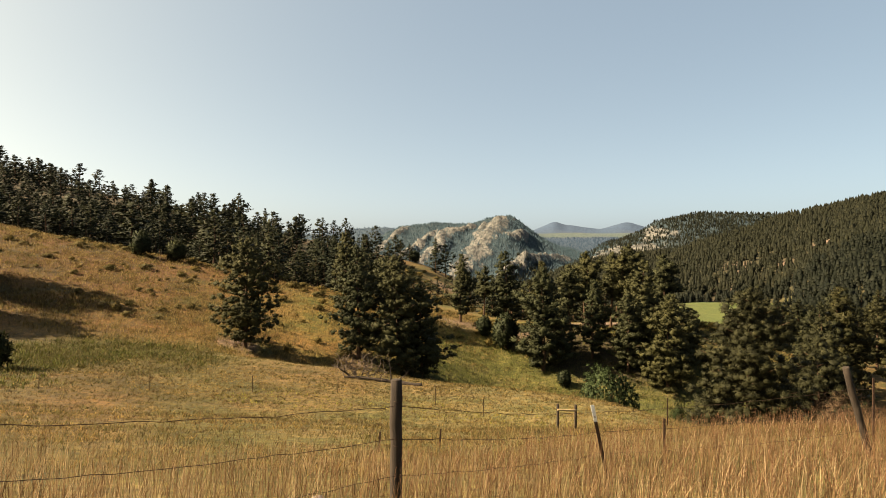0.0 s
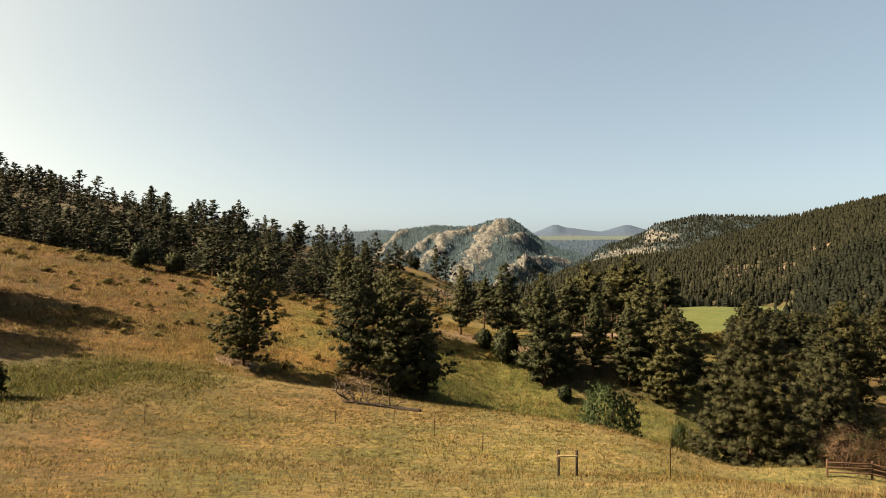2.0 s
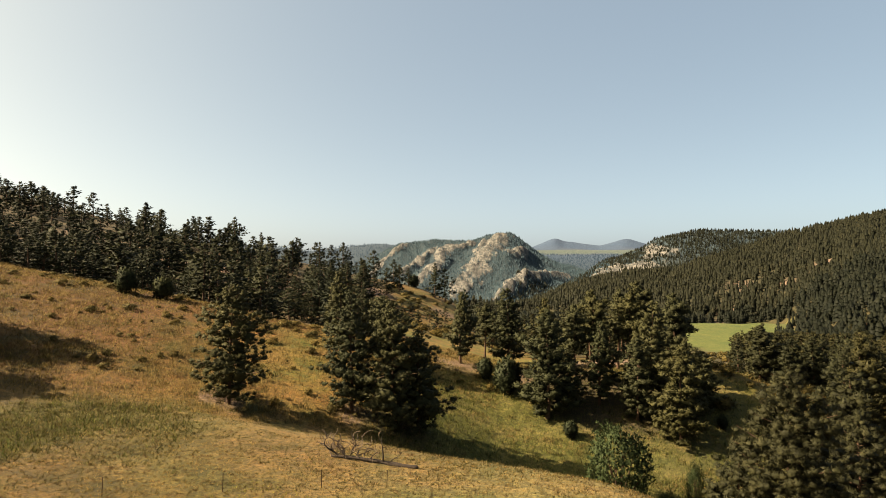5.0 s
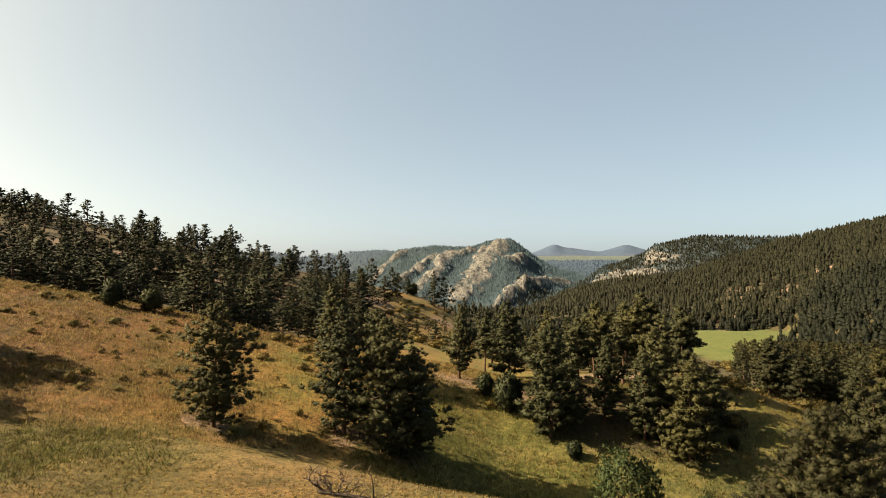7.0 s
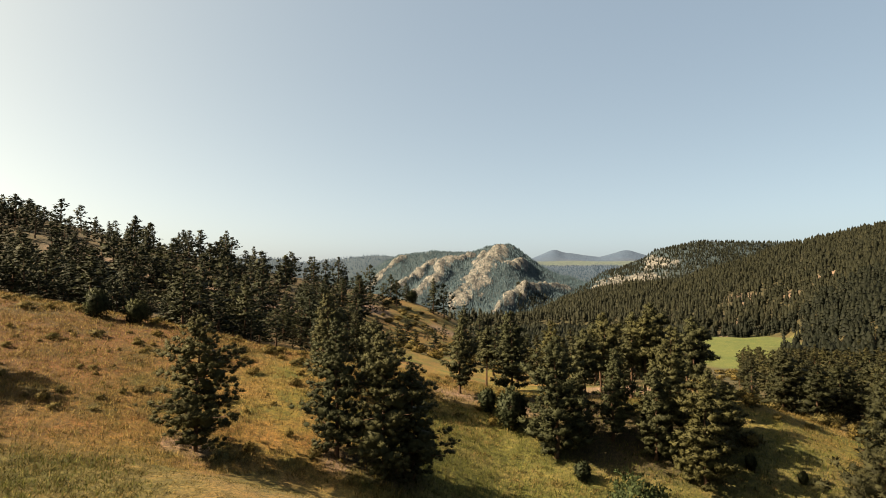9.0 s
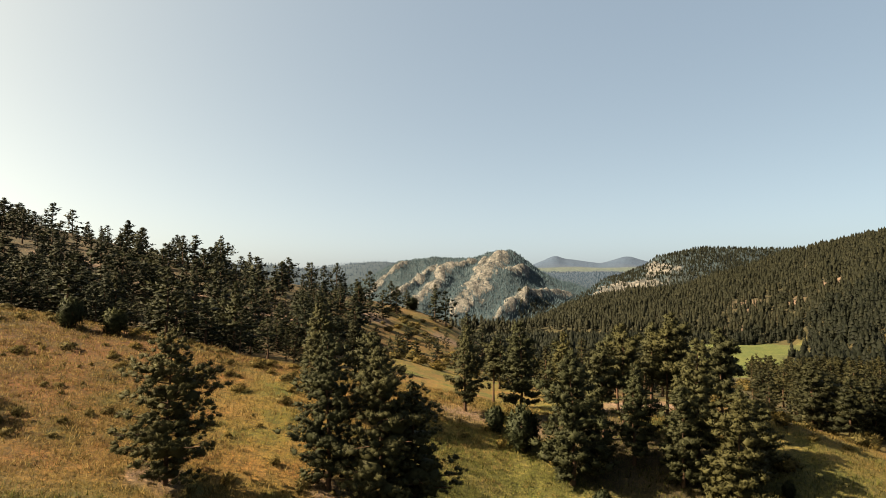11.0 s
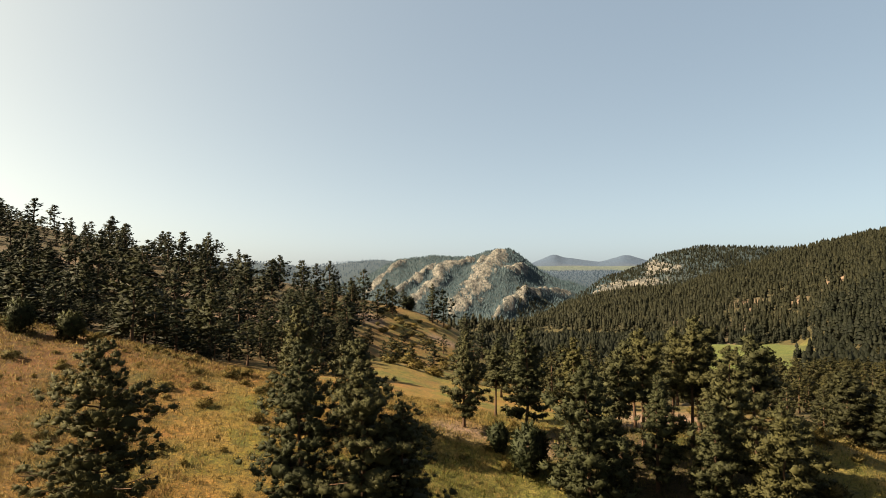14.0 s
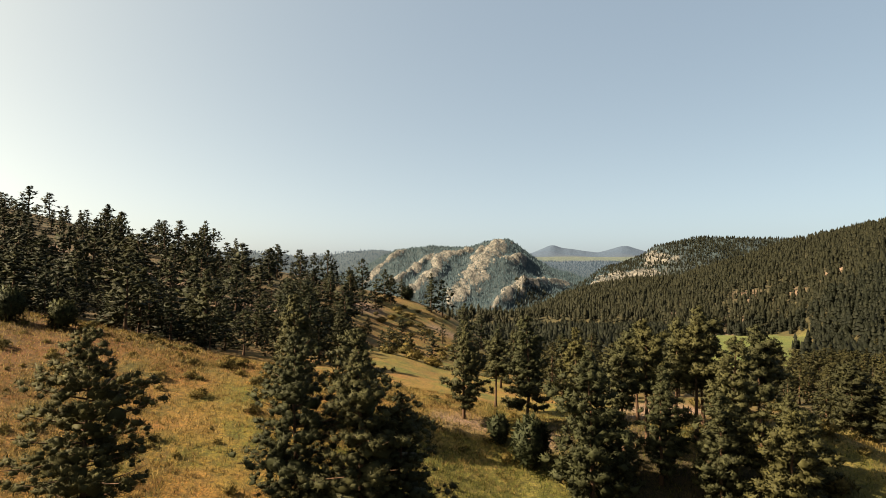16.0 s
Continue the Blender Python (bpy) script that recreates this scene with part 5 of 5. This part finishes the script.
def brace(x, y, dx, dy):
    """Two short posts with a pale rail between them."""
    root = new("fence_brace")
    base = at_ground(x, y)
    root.location = base
    for k, (a, b, h) in enumerate(((0, 0, 1.28), (dx, dy, 1.24))):
        foot = at_ground(x + a, y + b, -0.3) - base
        s = np.linspace(0, 1, 5)[:, None]
        part("post", *capped(foot + s * np.array([0, 0, h + 0.3]), np.full(5, 0.065), 9), WEATHERED, root)
    h0, h1 = at_ground(x, y, 1.02) - base, at_ground(x + dx, y + dy, 0.98) - base
    s = np.linspace(-0.04, 1.04, 5)[:, None]
    part("rail", *capped(h0 * (1 - s) + h1 * s + np.array([0, -0.09, 0]), np.full(5, 0.05), 8), RAW_RAIL, root, "pale wooden rail")
    return tagged(root, "two short wooden fence posts joined by a pale rail", "fence brace")


brace(5.7, 30.3, 0.93, 0.2)


def crooked(start, way, length, bend, rng, steps=9):
    """A limb's line that wanders and hooks as it grows."""
    at, way, line = np.array(start, float), np.array(way, float) / np.linalg.norm(way), [np.array(start, float)]
    hook = rng.normal(size=3) * bend
    for i in range(steps - 1):
        way = way + hook * (0.5 if i < steps // 3 else -0.4) + rng.normal(size=3) * bend * 0.8
        way /= np.linalg.norm(way)
        at = at + way * length / (steps - 1)
        line.append(at)
    return np.array(line)


def fallen_tree(x0, y0, x1, y1):
    """A dark log with the crooked, half bleached limbs of its crown still on it."""
    rng = rng_of(137)
    root = new("fallen_tree")
    base = at_ground(x0, y0)
    root.location = base
    s = np.linspace(0, 1, 14)
    px, py = x0 + (x1 - x0) * s, y0 + (y1 - y0) * s
    path = np.column_stack([px, py, height(px, py) + 0.13 + 0.08 * np.sin(s * 5)]) - base
    part("log", *capped(path, 0.11 + 0.11 * s + 0.025 * rng.normal(size=14), 10), WEATHERED, root, "dark weathered log")
    limbs = [(1, -0.5, 1.0, 2.6, 0.11, 1), (2, 0.1, 1.0, 2.9, 0.13, 0), (2, -0.7, 0.6, 2.2, 0.10, 0), (3, 0.4, 1.0, 2.4, 0.10, 1), (1, -0.8, 0.55, 1.6, 0.12, 0), (1, 0.6, 0.8, 2.0, 0.08, 0),
             (4, -0.2, 1.0, 2.2, 0.09, 0), (5, 0.5, 0.7, 2.0, 0.08, 0), (0, -0.6, 0.8, 1.7, 0.08, 0), (8, 0.15, 1.0, 2.5, 0.10, 1), (9, 0.6, 0.9, 1.7, 0.07, 1), (6, 0.9, 0.5, 1.6, 0.07, 1), (3, -0.3, 0.7, 1.8, 0.08, 1), (4, 0.8, 0.4, 1.9, 0.08, 0)]
    for spot, across, rise, length, thick, dark in limbs:
        line = crooked(path[spot] + np.array([0, 0, 0.08]), (across, rng.normal() * 0.45, rise + 0.25), length * 0.95, 0.22 if spot < 7 else 0.13, rng)
        line[:, 2] = np.maximum(line[:, 2], path[spot][2] - 0.15)
        wood = WEATHERED if dark else PALE_WOOD
        bough = part("limb", *tube(line, thick * (0.95 - 0.8 * np.linspace(0, 1, 9) ** 0.7), 7), wood, root)
        for j in range(6 if spot < 7 else 2):
            k = 2 + j if spot < 7 else 4 + 2 * j
            twig = crooked(line[k], rng.normal(size=3) * 0.6 + np.array([0, 0, 0.5]), rng.uniform(0.5, 1.5), 0.42, rng, 6)
            part("twig", *tube(twig, thick * 0.5 * (1 - 0.8 * np.linspace(0, 1, 6)), 5), PALE_WOOD if j % 3 else wood, bough)
    return tagged(root, "fallen dead tree, dark log with crooked half-bleached limbs", "fallen tree")


fallen_tree(-9.4, 58.0, -2.0, 56.2)


def stone(x, y, size, seed):
    rng = rng_of(seed)
    bm = bmesh.new()
    bmesh.ops.create_icosphere(bm, subdivisions=3, radius=1.0)
    off = rng.uniform(0, 50, 3)
    for v in bm.verts:
        n = noise.noise(v.co * 1.3 + Vector(off)) * 0.35 + noise.noise(v.co * 4 + Vector(off)) * 0.08
        v.co = v.co * (1 + n)
        v.co.x, v.co.y, v.co.z = v.co.x * size, v.co.y * size * 0.75, v.co.z * size * 0.55
    mesh = bpy.data.meshes.new("stone")
    bm.to_mesh(mesh)
    bm.free()
    mesh.materials.append(STONE)
    ob = new("stone", mesh)
    ob.matrix_world = pose(x, y, ground_at(x, y) + size * 0.18, 0, 0, rng.uniform(0, 360))
    return tagged(ob, "pinkish lichened fieldstone half sunk in dry grass", "stone", "stones by the fence")


for k, (x, y, size) in enumerate(((-1.35, 6.5, 0.22), (-1.05, 6.35, 0.17), (-1.7, 6.6, 0.15), (-0.8, 6.6, 0.12), (-1.5, 6.25, 0.10))):
    stone(x, y, size, 141 + k)


def rail_fence(x0, y0, x1, y1, posts):
    root = new("rail_fence")
    base = at_ground(x0, y0)
    root.location = base
    s = np.linspace(0, 1, posts)
    feet = [at_ground(x0 + (x1 - x0) * t, y0 + (y1 - y0) * t) - base for t in s]
    for foot in feet:
        w = np.linspace(-0.2, 1.1, 4)[:, None]
        part("post", *capped(foot + w * np.array([0, 0, 1.0]), np.full(4, 0.07), 8), RAIL_WOOD, root)
    for a, b in zip(feet, feet[1:]):
        for h in (0.35, 0.65, 0.95):
            w = np.linspace(0, 1, 4)[:, None]
            part("rail", *capped(a * (1 - w) + b * w + np.array([0, -0.1, h]), np.full(4, 0.045), 7), RAIL_WOOD, root)
    return tagged(root, "red-brown wooden rail fence below the field", "rail fence")


rail_fence(24.0, 38.6, 34.5, 37.6, 5)
